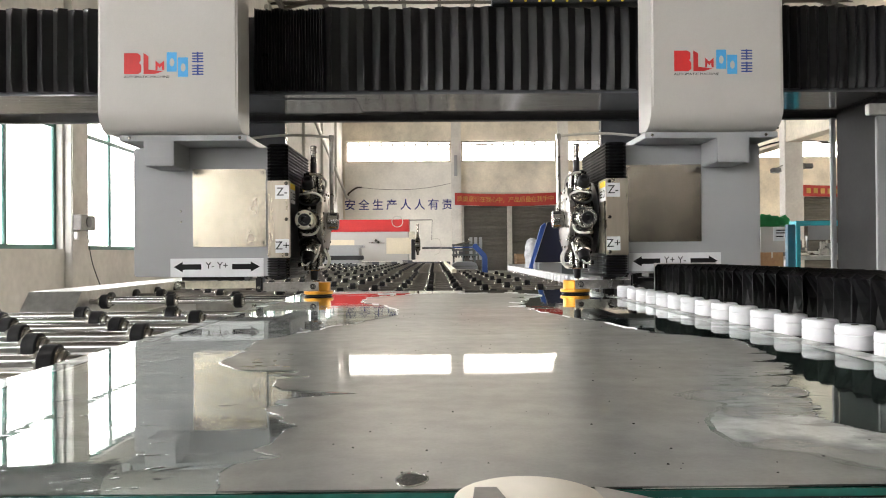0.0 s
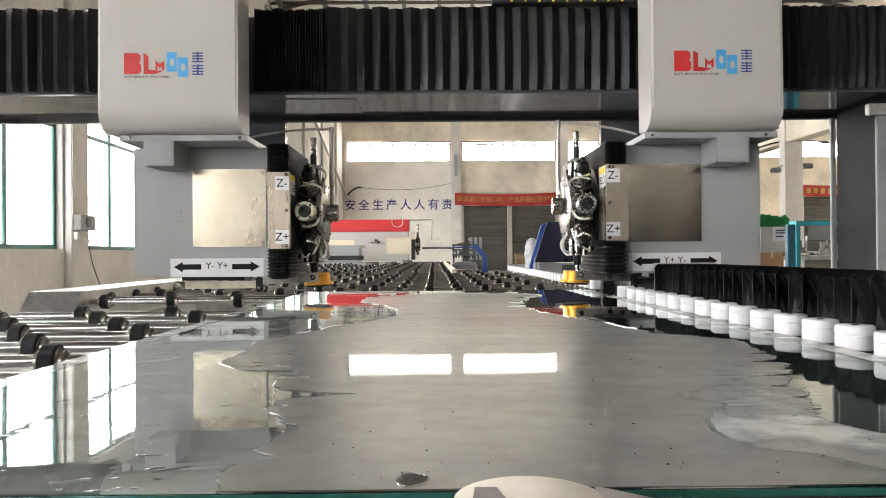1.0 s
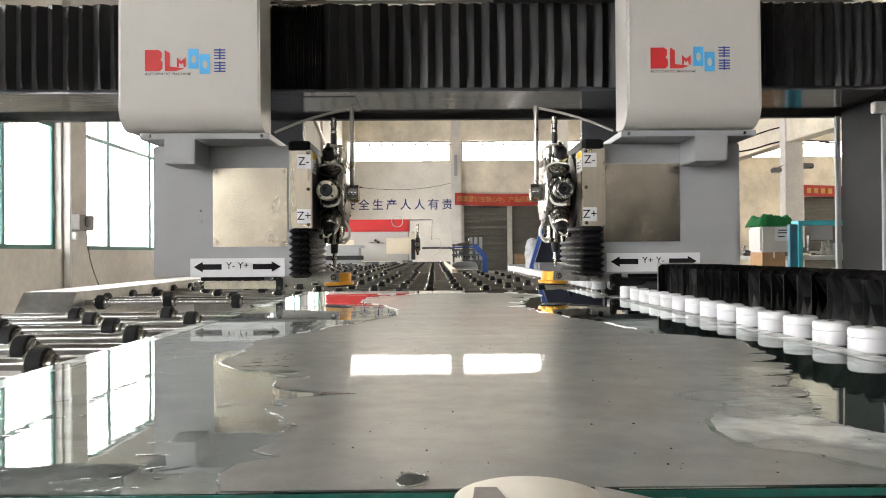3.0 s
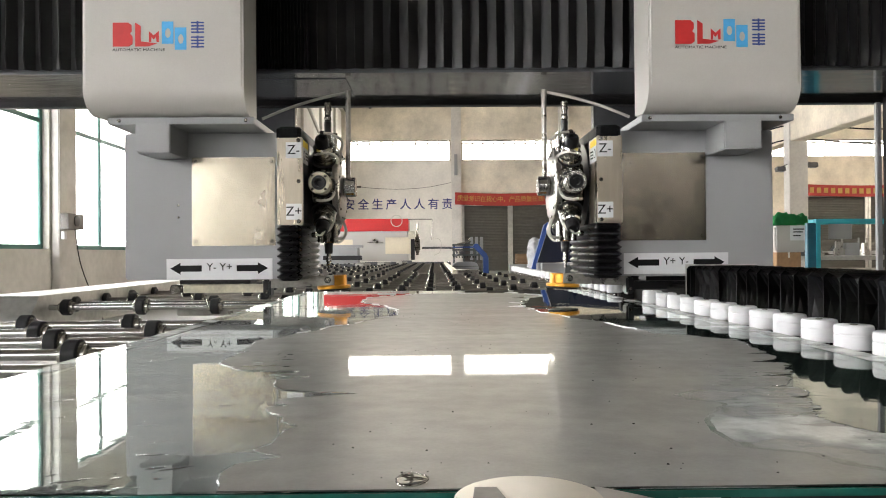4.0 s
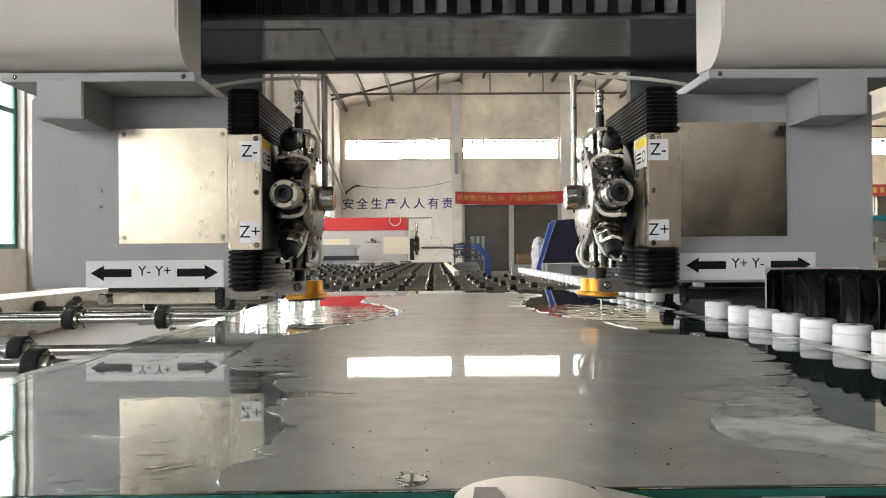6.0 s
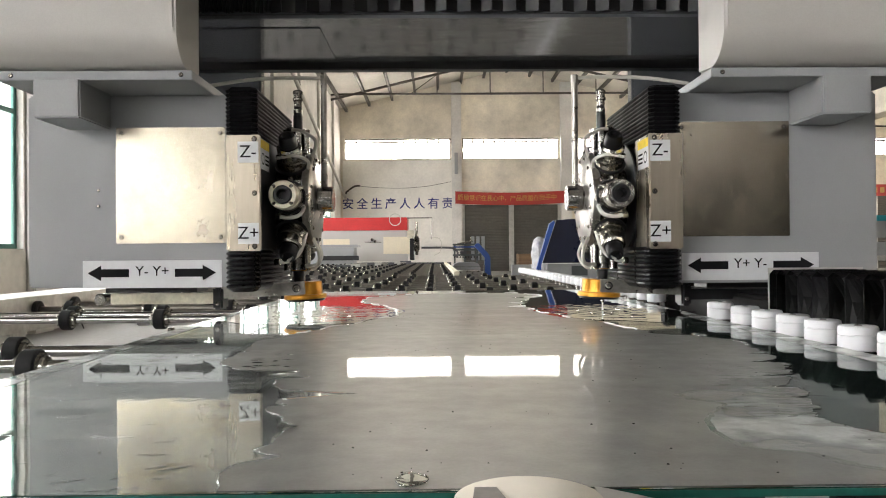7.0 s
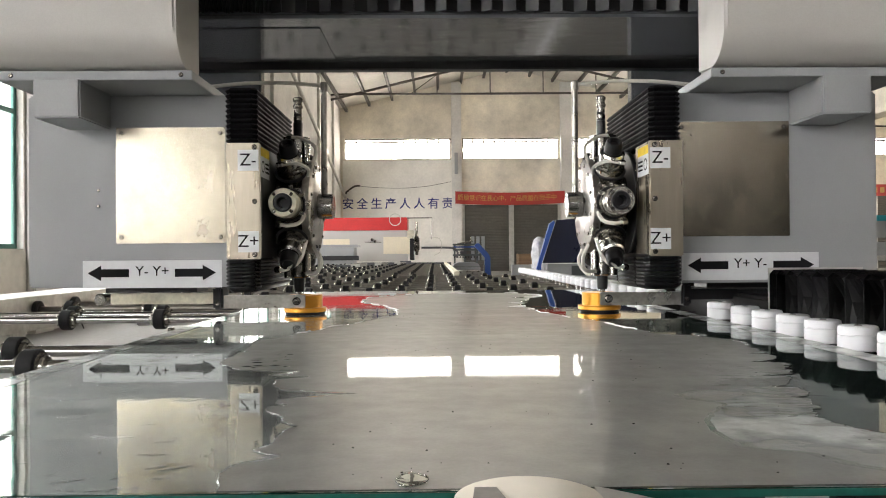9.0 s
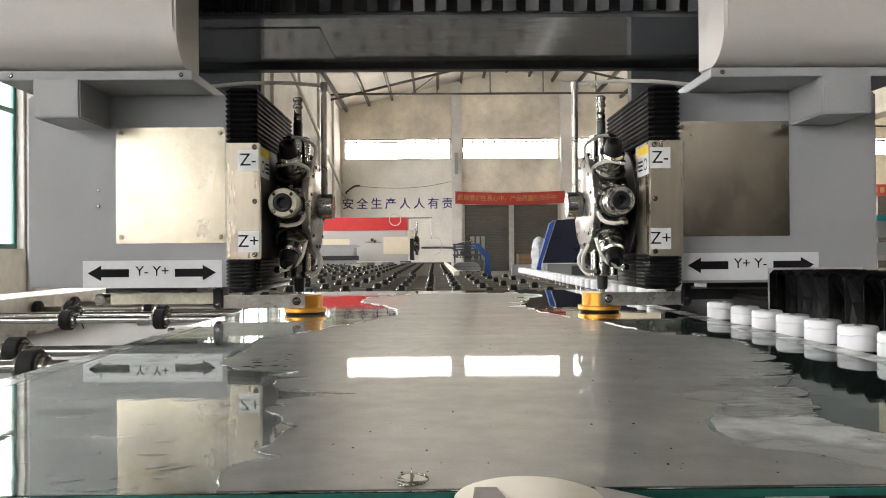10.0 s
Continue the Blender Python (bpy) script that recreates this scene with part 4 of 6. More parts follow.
# each fold: a proud rib, webs that hang as a point from the top edge, and a tucked-in pocket below
for y, top, mid, low, sag in ((0.0, 0.0, 0.0, 0.0, 0.0), (0.0045, 0.0, 0.0, 0.0, 0.0), (0.0065, 0.004, 0.012, 0.004, 0.002), (0.024, 0.008, 0.030, 0.006, 0.006), (0.044, 0.012, 0.046, 0.010, 0.010),
                              (0.064, 0.008, 0.030, 0.006, 0.006), (0.0795, 0.004, 0.012, 0.004, 0.002), (0.0846, 0.0, 0.0, 0.0, 0.0)):
    rows.append([b.verts.new((0.87 + low, y, 0.905)), b.verts.new((0.87 + (low * 2 + mid) / 3, y, 0.945)), b.verts.new((0.87 + mid, y, 0.980)), b.verts.new((0.87 + top, y, 1.030)), b.verts.new((0.880 + top * 0.5, y, 1.041 - sag)),
                 b.verts.new((1.100 - top * 0.5, y, 1.041 - sag)), b.verts.new((1.11 - top, y, 1.030)), b.verts.new((1.11 - low, y, 0.905))])
for r, q in zip(rows, rows[1:]):
    for k in range(7):
        b.faces.new((r[k], r[k + 1], q[k + 1], q[k]))
bmesh.ops.solidify(b, geom=list(b.faces), thickness=0.0012)
FOLD_ME = mesh_of("bellows_fold", b, RAIL_FABRIC, False)
y = 2.90
for k in range(38):
    pitch = (0.039, 0.050, 0.060)[k] if k < 3 else 0.068
    y -= pitch
    f = part("bellows_fold", FOLD_ME, None, rail)
    f.location, f.scale = (0, y, 0), (1, pitch / 0.0846, 1)
b = BM()
box(b, 0.868, 1.115, 2.901, 2.906, 0.90, 1.046)
part("end_plate", b, GALV, rail, "thin steel end plate")
rail.location, rail.scale = (0, 0, 1.09 * (1 - 1.0726)), (1.0726, 1.0726, 1.0726)

# ---- grinding heads ----
SPIN_Z = 1.227
PLEATS_TOP, PLEATS_LOW = 11, 8


LIFT_OUT = {1: 0.010, -1: 0.018}


def screw(parent, at, axis, r=0.0055, length=0.004):
    b = BM()
    a = Vector(axis).normalized()
    lathe(b, at, a, [(0, r), (length * 0.6, r), (length, r * 0.75), (length, r * 0.42), (length * 0.45, r * 0.40), (length * 0.45, 0.0)], 14)
    part("screw", b, CAST, parent)
    part("screw_recess", lathe(BM(), Vector(at) - a * 0.0002, a, [(0, r * 1.15), (0.0008, r * 1.15)], 14), RUBBER, parent)


def logo(parent, ox, y, oz, big=1.42):
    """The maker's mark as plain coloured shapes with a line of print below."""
    at = Matrix.Translation((ox, y, oz)) @ Matrix.Diagonal((big, 1, big, 1))

    def shape(name, b, mat, label=""):
        bmesh.ops.transform(b, matrix=at, verts=b.verts)
        part(name, b, mat, parent, label)

    b = BM()
    prism(b, [(-0.112, -0.026), (-0.112, 0.030), (-0.076, 0.030), (-0.068, 0.024), (-0.068, 0.009), (-0.072, 0.004), (-0.066, -0.002), (-0.066, -0.020), (-0.074, -0.026)], "y", -0.0008, 0)
    shape("logo_block", b, RED, "red block of the maker's mark")
    b = BM()
    prism(b, [(-0.060, -0.026), (-0.060, 0.030), (-0.047, 0.022), (-0.047, -0.014), (-0.008, -0.019), (-0.030, -0.026)], "y", -0.0008, 0)
    shape("logo_stroke", b, RED)
    b = BM()
    prism(b, [(-0.028, -0.016), (-0.028, 0.010), (-0.017, 0.0), (-0.005, 0.010), (-0.005, -0.016), (-0.010, -0.016), (-0.012, -0.004), (-0.017, -0.010), (-0.022, -0.004), (-0.023, -0.016)], "y", -0.0008, 0)
    shape("logo_stroke", b, RED)
    for x0, dz in ((0.002, 0.0), (0.032, -0.014)):
        b = BM()
        n = 24
        rows = []
        for k in range(n):
            a = 2 * math.pi * k / n
            c, q = math.cos(a), math.sin(a)
            m = max(abs(c), abs(q))
            u, v, p, w = x0 + 0.0135 + 0.0135 * c / m, 0.006 + dz + 0.026 * q / m, x0 + 0.014 + 0.0065 * c, 0.005 + dz + 0.011 * q
            rows.append([b.verts.new(e) for e in ((u, -0.0012, v), (p, -0.0012, w), (p, -0.0003, w), (u, -0.0003, v))])
        for k in range(n):
            r, t = rows[k], rows[(k + 1) % n]
            for g in range(4):
                b.faces.new((r[g], t[g], t[(g + 1) % 4], r[(g + 1) % 4]))
        shape("logo_tile", b, LIGHT_BLUE, "light blue tile with a round hole")
    for zz in (0.018, -0.016):
        b = BM()
        for k in range(4):
            box(b, 0.070, 0.100, -0.0008, 0, zz - 0.013 + k * 0.0075, zz - 0.0095 + k * 0.0075)
        box(b, 0.083, 0.087, -0.001, -0.0002, zz - 0.014, zz + 0.015)
        shape("logo_sign", b, BLUE_PRINT)
    lettering("logo_print", "AUTOMATIC MACHINE", 0.0125, INK, parent, at @ Matrix.Translation((-0.052, -0.0004, -0.034)) @ UPRIGHT @ Matrix.Diagonal((0.93, 0.75, 1, 1)), 0.0003)


def fold_ring(x0, x1, y0, y1, h, bulge, name, mat=RUBBER_FOLD):
    """One fold of a rectangular bellows: it swells to its middle."""
    b = BM()
    rows = []
    for z, i in ((-h / 2, bulge), (-0.08 * h, 0.001), (0.08 * h, 0.001), (h / 2, bulge)):
        c = 0.012
        rows.append([b.verts.new(p) for p in ((x0 + i + c, y0 + i, z), (x1 - i - c, y0 + i, z), (x1 - i, y0 + i + c, z), (x1 - i, y1 - i - c, z),
                                              (x1 - i - c, y1 - i, z), (x0 + i + c, y1 - i, z), (x0 + i, y1 - i - c, z), (x0 + i, y0 + i + c, z))])
    for r, q in zip(rows, rows[1:]):
        for k in range(8):
            b.faces.new((r[k], r[(k + 1) % 8], q[(k + 1) % 8], q[k]))
    b.faces.new(rows[0][::-1])
    b.faces.new(rows[-1])
    return mesh_of(name, b, mat)


def head(s, x, side):
    """A carriage with its cover, hanging panel, lifting box and turret; s = 1 outwards to the right, -1 to the left. Origin on the spindle axis."""
    h = thing("grinding_unit", f"grey grinding unit with white cover and spindle turret, {side}", "grinding unit", (x, 3.23, 0), "heads on the bridge")
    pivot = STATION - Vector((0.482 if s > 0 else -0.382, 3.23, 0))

    def bx(b, x0, x1, y0, y1, z0, z1, bevel=0.0):
        return box(b, s * x0, s * x1, y0, y1, z0, z1, bevel)

    # cover: rounded lower front
    b = BM()
    wide = (0.2805, 0.823) if s > 0 else (0.288, 0.853)
    prof = [(-0.05, 2.56), (-0.245, 2.56)]
    prof += [(-0.245 + 0.09 * (1 - math.cos(a)), 1.685 - 0.09 * math.sin(a)) for a in (math.pi / 2 * k / 10 for k in range(11))]
    prof += [(-0.05, 1.595)]
    prism(b, prof, "x", s * wide[0], s * wide[1])
    bmesh.ops.bevel(b, geom=[e for e in b.edges if abs(e.verts[0].co.x - e.verts[1].co.x) < 1e-6], offset=0.010, segments=3, affect="EDGES", clamp_overlap=True)
    part("cover", b, WHITE_PAINT, h, "rounded light grey sheet-metal cover")
    logo(h, 0.5445 if s > 0 else -0.577, -0.2455, 1.866, 1.51)
    b = BM()
    bx(b, 0.38, 0.74, -0.0495, 0.068, 1.72, 2.5, 0.004)
    part("cover_mount", b, BLACK, h, "black mounting block behind the cover")
    b = BM()
    bx(b, 0.246, 0.783 if s > 0 else 0.755, -0.246, 0.10, 1.548, 1.572, 0.002)
    part("flange", b, GREY_PAINT, h)
    for lx in (0.275, 0.735 if s > 0 else 0.715):
        screw(h, (s * lx, -0.2465, 1.560), (0, -1, 0))
    b = BM()
    bx(b, 0.145, 0.793 if s > 0 else 0.775, -0.06, 0.22, 1.0, 1.5475, 0.006)
    part("panel", b, GREY_PAINT, h, "smooth grey painted panel")
    b = BM()
    bx(b, 0.538, 0.670 if s > 0 else 0.660, -0.245, -0.0605, 1.450, 1.5645, 0.004)
    part("bracket_box", b, GREY_PAINT, h)
    b = BM()
    bx(b, 0.28, 0.72, 0.655, 0.72, 1.30, 2.2, 0.006)
    part("carriage", b, DARK_PAINT, h, "dark grey carriage block")
    b = BM()
    bx(b, 0.32, 0.70, 0.20, 0.70, 1.32, 1.54, 0.006)
    part("carriage_web", b, DARK_PAINT, h)
    b = BM()
    dz = 0.0 if s > 0 else -0.008
    bx(b, 0.213, 0.537 if s > 0 else 0.524, -0.0635, -0.0605, 1.133 + dz, 1.463 + dz, 0.0012)
    plate = part("cover_plate", b, STEEL, h, "brushed stainless cover plate")
    for lx in (0.227, 0.522 if s > 0 else 0.508):
        for z in (1.150, 1.447):
            screw(plate, (s * lx, -0.0636, z + dz), (0, -1, 0))
    for z in (1.232, 1.277) if s < 0 else ():
        screw(h, (s * 0.575, -0.0602, z), (0, -1, 0), 0.004, 0.002)
    # axis sticker
    b = BM()
    up = 0.009 if s > 0 else 0.0
    bx(b, 0.226, 0.62, -0.0612, -0.0602, 0.9985 + up, 1.077 + up)
    lab = part("axis_sticker", b, STICKER, h, "white paper sticker with black arrows")
    zc = 1.041 + up
    for a, d in ((0.242, -1), (0.606, 1)):
        b = BM()
        t = s * d
        x0 = s * a
        pts = [(x0, zc), (x0 - t * 0.038, zc + 0.022), (x0 - t * 0.038, zc + 0.0115), (x0 - t * 0.117, zc + 0.0115), (x0 - t * 0.117, zc - 0.0115), (x0 - t * 0.038, zc - 0.0115), (x0 - t * 0.038, zc - 0.022)]
        prism(b, pts, "y", -0.0618, -0.0611)
        part("arrow", b, INK, lab)
    lettering("letters", "Y+ Y-" if s > 0 else "Y- Y+", 0.040, INK, lab, Matrix.Translation((s * 0.423, -0.0615, zc + 0.004)) @ UPRIGHT, 0.0003)

    # fixed bar, mount and hinge under the panel
    b = BM()
    bx(b, 0.30, 0.56, -0.05, 0.05, 0.985, 0.9995)
    part("mount_plate", b, BLACK, h)
    b = BM()
    bx(b, 0.235, 0.55, -0.045, -0.015, 0.951, 0.982, 0.003)
    part("stop_bar", b, CREAM_STEEL if s < 0 else BLACK, h, "yellowed steel stop bar" if s < 0 else "black steel stop bar")
    b = BM()
    turned(b, (s * 0.575, -0.055, 0.965), (0, 1, 0), 0.05, 0.018, 0.003, 18)
    part("adjusting_knob", b, CAST, h)
    b = BM()
    bx(b, 0.222, 0.250, -0.070, -0.005, 0.935, 1.0, 0.006)
    hinge = part("hinge_block", b, BLACK, h)
    screw(hinge, (s * 0.236, -0.0705, 0.955), (0, -1, 0), 0.007)

    # splash skirt on its arm; origin at the hinge
    b = BM()
    box(b, -s * 0.245, s * 0.005, -0.030, -0.012, -0.015, 0.022, 0.002)
    arm = part("skirt_arm", b, GREY_STEEL, h, "flat grey steel arm")
    arm.location = (s * 0.236, -0.03, 0.957)
    b = BM()
    lathe(b, (-s * 0.236, 0.03, -0.036), (0, 0, 1), [(0.006, 0.030), (0.006, 0.060), (0.008, 0.062), (0.017, 0.062), (0.019, 0.060), (0.019, 0.050), (0.054, 0.050), (0.056, 0.048), (0.056, 0.020), (0.03, 0.018)], 36)
    part("skirt", b, ORANGE, arm, "orange round splash skirt")
    b = BM()
    lathe(b, (-s * 0.236, 0.03, -0.0365), (0, 0, 1), [(0.0, 0.030), (0.0, 0.056), (0.0062, 0.058), (0.0062, 0.030)], 36)
    part("brush_ring", b, BLACK, arm, "black bristle ring")
    screw(arm, (-s * 0.222, -0.0305, 0.004), (0, -1, 0), 0.0105, 0.006)

    # lifting box and everything that goes up and down with it; its origin at the turret's middle
    b = BM()
    bo = 0.008 if s > 0 else -0.006
    box(b, s * (0.052 + bo), s * (0.139 + bo), -0.28, -0.15 if s > 0 else -0.262, -0.148, 0.15, 0.003)
    z = part("lift_box", b, BOX_STEEL, h, "brushed stainless lifting box")
    z.location = (s * LIFT_OUT[s], 0, SPIN_Z)
    b = BM()
    if s > 0:
        box(b, s * 0.072, s * 0.139, -0.149, 0.16, -0.14, 0.14, 0.004)
    else:
        # black side here stands in for the dark reflection in the box's steel
        box(b, s * (0.0525 + bo), s * 0.132, -0.2615, 0.16, -0.145, 0.147, 0.004)
    part("slide_housing", b, BLACK, z)
    for zz in (0.143, 0.0, -0.140):
        screw(z, (s * (0.066 + bo), -0.2805, zz * 0.97), (0, -1, 0), 0.006)
    for text, zz in (("Z-", 0.105), ("Z+", -0.103)):
        cx = s * (0.080 + bo if s > 0 else 0.082 + bo)
        st = part("sticker", box(BM(), cx - 0.0265, cx + 0.0265, -0.2808, -0.2803, zz - 0.027, zz + 0.027), STICKER, z)
        lettering("letters", text, 0.045, INK, st, Matrix.Translation((cx, -0.2811, zz)) @ UPRIGHT, 0.0003)
    st = part("warning_label", box(BM(), s * (0.0515 + bo), s * (0.0519 + bo), -0.274, -0.175, 0.064, 0.142), STICKER, z, "yellow and white warning label")
    part("label_band", box(BM(), s * (0.0511 + bo), s * (0.0514 + bo), -0.273, -0.176, 0.118, 0.141), YELLOW, st)
    for k in range(3):
        part("label_line", box(BM(), s * (0.0511 + bo), s * (0.0514 + bo), -0.222, -0.182, 0.078 + k * 0.011, 0.083 + k * 0.011), INK, st)
    b = BM()
    for k in range(24):
        a0, a1 = 2 * math.pi * k / 24, 2 * math.pi * (k + 1) / 24
        v = [b.verts.new((s * (0.0512 + bo), -0.248 + r * math.cos(a), 0.092 + r * math.sin(a))) for a, r in ((a0, 0.016), (a1, 0.016), (a1, 0.012), (a0, 0.012))]
        b.faces.new(v)
    bmesh.ops.remove_doubles(b, verts=b.verts, dist=1e-5)
    part("label_ring", b, INK, st)

    # turret
    ax = (s, 0, 0)
    b = BM()
    lathe(b, (s * -0.030, 0, 0), ax, [(0, 0.075), (0.004, 0.108), (0.012, 0.112), (0.075, 0.112), (0.085, 0.10), (0.09, 0.06)], 8)
    # backlit left and window-lit right are put into the turret's steel colour
    body = CAST if s < 0 else LIT_TURRET_STEEL
    part("turret_drum", b, body, z, "machined steel turret drum")
    b = BM()
    turned(b, (s * 0.060, 0, 0), ax, 0.014, 0.160, 0.003, 48)
    part("back_plate", b, BLACK, z, "black round back plate")
    b = BM()
    lathe(b, (s * -0.056, 0, 0), ax, [(0, 0.05), (0.0, 0.125), (0.004, 0.135), (0.010, 0.138), (0.022, 0.138), (0.026, 0.128)], 48)
    disc = part("turret_disc", b, GREY_STEEL, z, "bright round turret cover")
    for k in range(12):
        a = 2 * math.pi * (k + 0.5) / 12
        screw(disc, (s * -0.0558, 0.118 * math.cos(a), 0.118 * math.sin(a)), (-s, 0, 0), 0.005)
    b = BM()
    turned(b, (s * -0.104, 0, 0.004), ax, 0.046, 0.037, 0.003, 32)
    part("rotary_hub", b, SHAFT, z, "polished cylindrical hub")
    for k in range(8):
        a = math.pi / 4 * k
        d = Vector((0, -math.cos(a), math.sin(a)))
        u = Vector((0, math.sin(a), math.cos(a)))
        o = Vector((0, 0, 0))
        if k in (2, 6):          # upright pair
            b = BM()
            lathe(b, o, d, [(0.09, 0.030), (0.10, 0.036), (0.125, 0.036), (0.127, 0.029), (0.165, 0.029), (0.167, 0.031), (0.202, 0.031), (0.205, 0.027)], 24)
            sp = part("spindle", b, BRIGHT, z, "bright steel spindle")
            b = BM()
            for q in (-1, 1):
                rod(b, o + d * 0.11 + Vector((q * 0.026, -0.022, 0)), o + d * 0.204 + Vector((q * 0.026, -0.022, 0)), 0.0125, 14)
            part("clamp_rod", b, BRIGHT, sp)
            if k == 2:
                b = BM()
                lathe(b, o, d, [(0.206, 0.0135), (0.25, 0.0135), (0.251, 0.012), (0.30, 0.011)], 18)
                part("sleeve", b, BLACK, sp)
                b = BM()
                lathe(b, o, d, [(0.256, 0.0128), (0.268, 0.0130), (0.269, 0.0115), (0.292, 0.0115), (0.293, 0.0145), (0.300, 0.0145), (0.302, 0.012), (0.312, 0.012), (0.313, 0.0145), (0.320, 0.0145), (0.324, 0.010)], 18)
                part("tool", b, CAST, sp)
            else:
                b = BM()
                lathe(b, o, d, [(0.206, 0.0165), (0.24, 0.0150), (0.246, 0.0130)], 18)
                part("sleeve", b, BLACK, sp)
                b = BM()
                lathe(b, o, d, [(0.244, 0.0085), (0.262, 0.0085), (0.263, 0.0105), (0.276, 0.0105), (0.278, 0.0075), (0.286, 0.0075), (0.288, 0.0045), (0.304, 0.004)], 18)
                part("tool", b, BRIGHT, sp)
        else:
            b = BM()
            lathe(b, o, d, [(0.09, 0.042), (0.10, 0.045), (0.118, 0.045), (0.119, 0.040), (0.126, 0.040), (0.127, 0.043), (0.150, 0.040)], 24)
            sp = part("spindle", b, body, z, "machined steel spindle")
            b = BM()
            lathe(b, o, d, [(0.131, 0.0455), (0.132, 0.0468), (0.137, 0.0465), (0.138, 0.0445)], 24)
            part("seal_ring", b, BLACK, sp)
            for q in (-1, 1):
                b = BM()
                turned(b, o + d * 0.121 + u * (q * 0.040), u * q, 0.016, 0.0075, 0.001, 6)
                part("port_nut", b, BRIGHT, sp)
                b = BM()
                turned(b, o + d * 0.160 + Vector((-s * 0.030, 0, 0)) + u * (q * 0.024), Vector((-s, 0, 0)), 0.014, 0.006, 0.001, 6)
                part("port_nut", b, BRIGHT, sp)
            if k % 2:
                b = BM()
                lathe(b, o, d, [(0.150, 0.035), (0.154, 0.037), (0.163, 0.037), (0.164, 0.032), (0.170, 0.032), (0.171, 0.034), (0.194, 0.034), (0.200, 0.029)], 28)
                part("clamp_ring", b, BRIGHT, sp)
                b = BM()
                lathe(b, o, d, [(0.200, 0.024), (0.206, 0.0255), (0.228, 0.023), (0.234, 0.020), (0.234, 0.015), (0.222, 0.013)], 24)
                part("rubber_boot", b, BLACK, sp, "black rubber boot")
            else:
                b = BM()
                lathe(b, o, d, [(0.150, 0.036), (0.170, 0.036), (0.171, 0.033), (0.204, 0.033), (0.205, 0.039), (0.222, 0.039), (0.228, 0.036), (0.228, 0.026), (0.206, 0.023)], 32)
                rg = part("clamp_ring", b, CREAM_STEEL if s < 0 else BRIGHT, sp, "pale steel clamp ring")
                for j in range(4):
                    aa = math.pi / 4 + math.pi / 2 * j
                    screw(rg, o + d * 0.2275 + Vector((math.cos(aa) * 0.032, 0, 0)) + u * (math.sin(aa) * 0.032), d, 0.0042)
                b = BM()
                lathe(b, o, d, [(0.20, 0.025), (0.232, 0.0245), (0.235, 0.022), (0.235, 0.0145), (0.208, 0.012)], 24)
                part("bore_sleeve", b, BLACK, sp)
        b = BM()
        w = 0.046
        pts = [o + d * e + Vector((q * w, 0, 0)) + u * (r * w) for e in (0.100, 0.113) for q, r in ((-1, -1), (1, -1), (1, 1), (-1, 1))]
        vs = [b.verts.new(p) for p in pts]
        for f in ((0, 1, 2, 3), (4, 5, 6, 7), (0, 1, 5, 4), (1, 2, 6, 5), (2, 3, 7, 6), (3, 0, 4, 7)):
            b.faces.new([vs[i] for i in f])
        bmesh.ops.bevel(b, geom=list(b.edges), offset=0.002, segments=1, affect="EDGES")
        base = part("mounting_flange", b, body, sp)
        for q, r in ((-1, -1), (1, -1), (1, 1), (-1, 1)):
            screw(base, o + d * 0.1132 + Vector((q * 0.038, 0, 0)) + u * (r * 0.038), d, 0.0055)
    # coolant hoses
    for pts, r in (([(-0.045, -0.10, 0.075), (-0.050, -0.13, 0.10), (-0.02, -0.155, 0.112), (0.02, -0.150, 0.108)], 0.0048),
                   ([(-0.045, -0.10, 0.01), (-0.035, -0.15, -0.045), (-0.005, -0.165, -0.058), (0.022, -0.160, -0.055)], 0.0055),
                   ([(-0.048, -0.06, -0.105), (-0.072, -0.08, -0.150), (-0.066, -0.07, -0.185), (-0.028, -0.04, -0.192)], 0.0055),
                   ([(-0.040, -0.09, -0.090), (-0.030, -0.14, -0.150), (0.0, -0.15, -0.175), (0.028, -0.14, -0.178)], 0.0055),
                   ([(-0.050, -0.06, 0.115), (-0.062, -0.07, 0.165), (-0.02, -0.06, 0.195), (0.01, -0.05, 0.200)], 0.0050),
                   ([(-0.042, 0.03, -0.11), (-0.060, 0.05, -0.16), (-0.040, 0.04, -0.20), (-0.015, 0.01, -0.20)], 0.0045)):
        b = BM()
        tube(b, [(s * p[0], p[1], p[2]) for p in pts], r)
        hose = part("coolant_hose", b, HOSE, z, "milky clear coolant hose")
        b = BM()
        q, q0 = Vector((s * pts[-1][0], *pts[-1][1:])), Vector((s * pts[-2][0], *pts[-2][1:]))
        dd = (q - q0).normalized()
        turned(b, q - dd * 0.004, dd, 0.016, r * 1.75, 0.001, 6)
        part("hose_nut", b, BRIGHT, hose)
    # thin stream of coolant that runs from the tool to the glass
    b = BM()
    lathe(b, (0, 0, 0), (0, 0, 1), [(0, 0.0032), (0.012, 0.0022), (0.05, 0.0026), (0.06, 0.002)], 10)
    jet = part("coolant_jet", b, GLINT_JET_WHITE, z, "thin white stream of coolant")
    jet.location = (0, 0, -0.195)
    # water feed pipe with its swivelling top hose
    b = BM()
    rod(b, (s * -0.075, 0.01, 0.03), (s * -0.075, 0.01, 0.352), 0.0095, 16)
    lathe(b, (s * -0.075, 0.01, 0.345), (0, 0, 1), [(0, 0.0115), (0.024, 0.0115), (0.026, 0.009)], 6)
    part("feed_pipe", b, GREY_STEEL, z, "polished water feed pipe")
    b = BM()
    tube(b, [(0, 0, 0), (s * 0.10, 0, 0.008), (s * 0.22, 0, 0.008), (s * 0.33, 0, -0.002)], 0.0058, 10)
    hose = part("feed_hose", b, HOSE, z, "milky clear feed hose")
    hose.location = (s * -0.066, 0.012, 0.362)

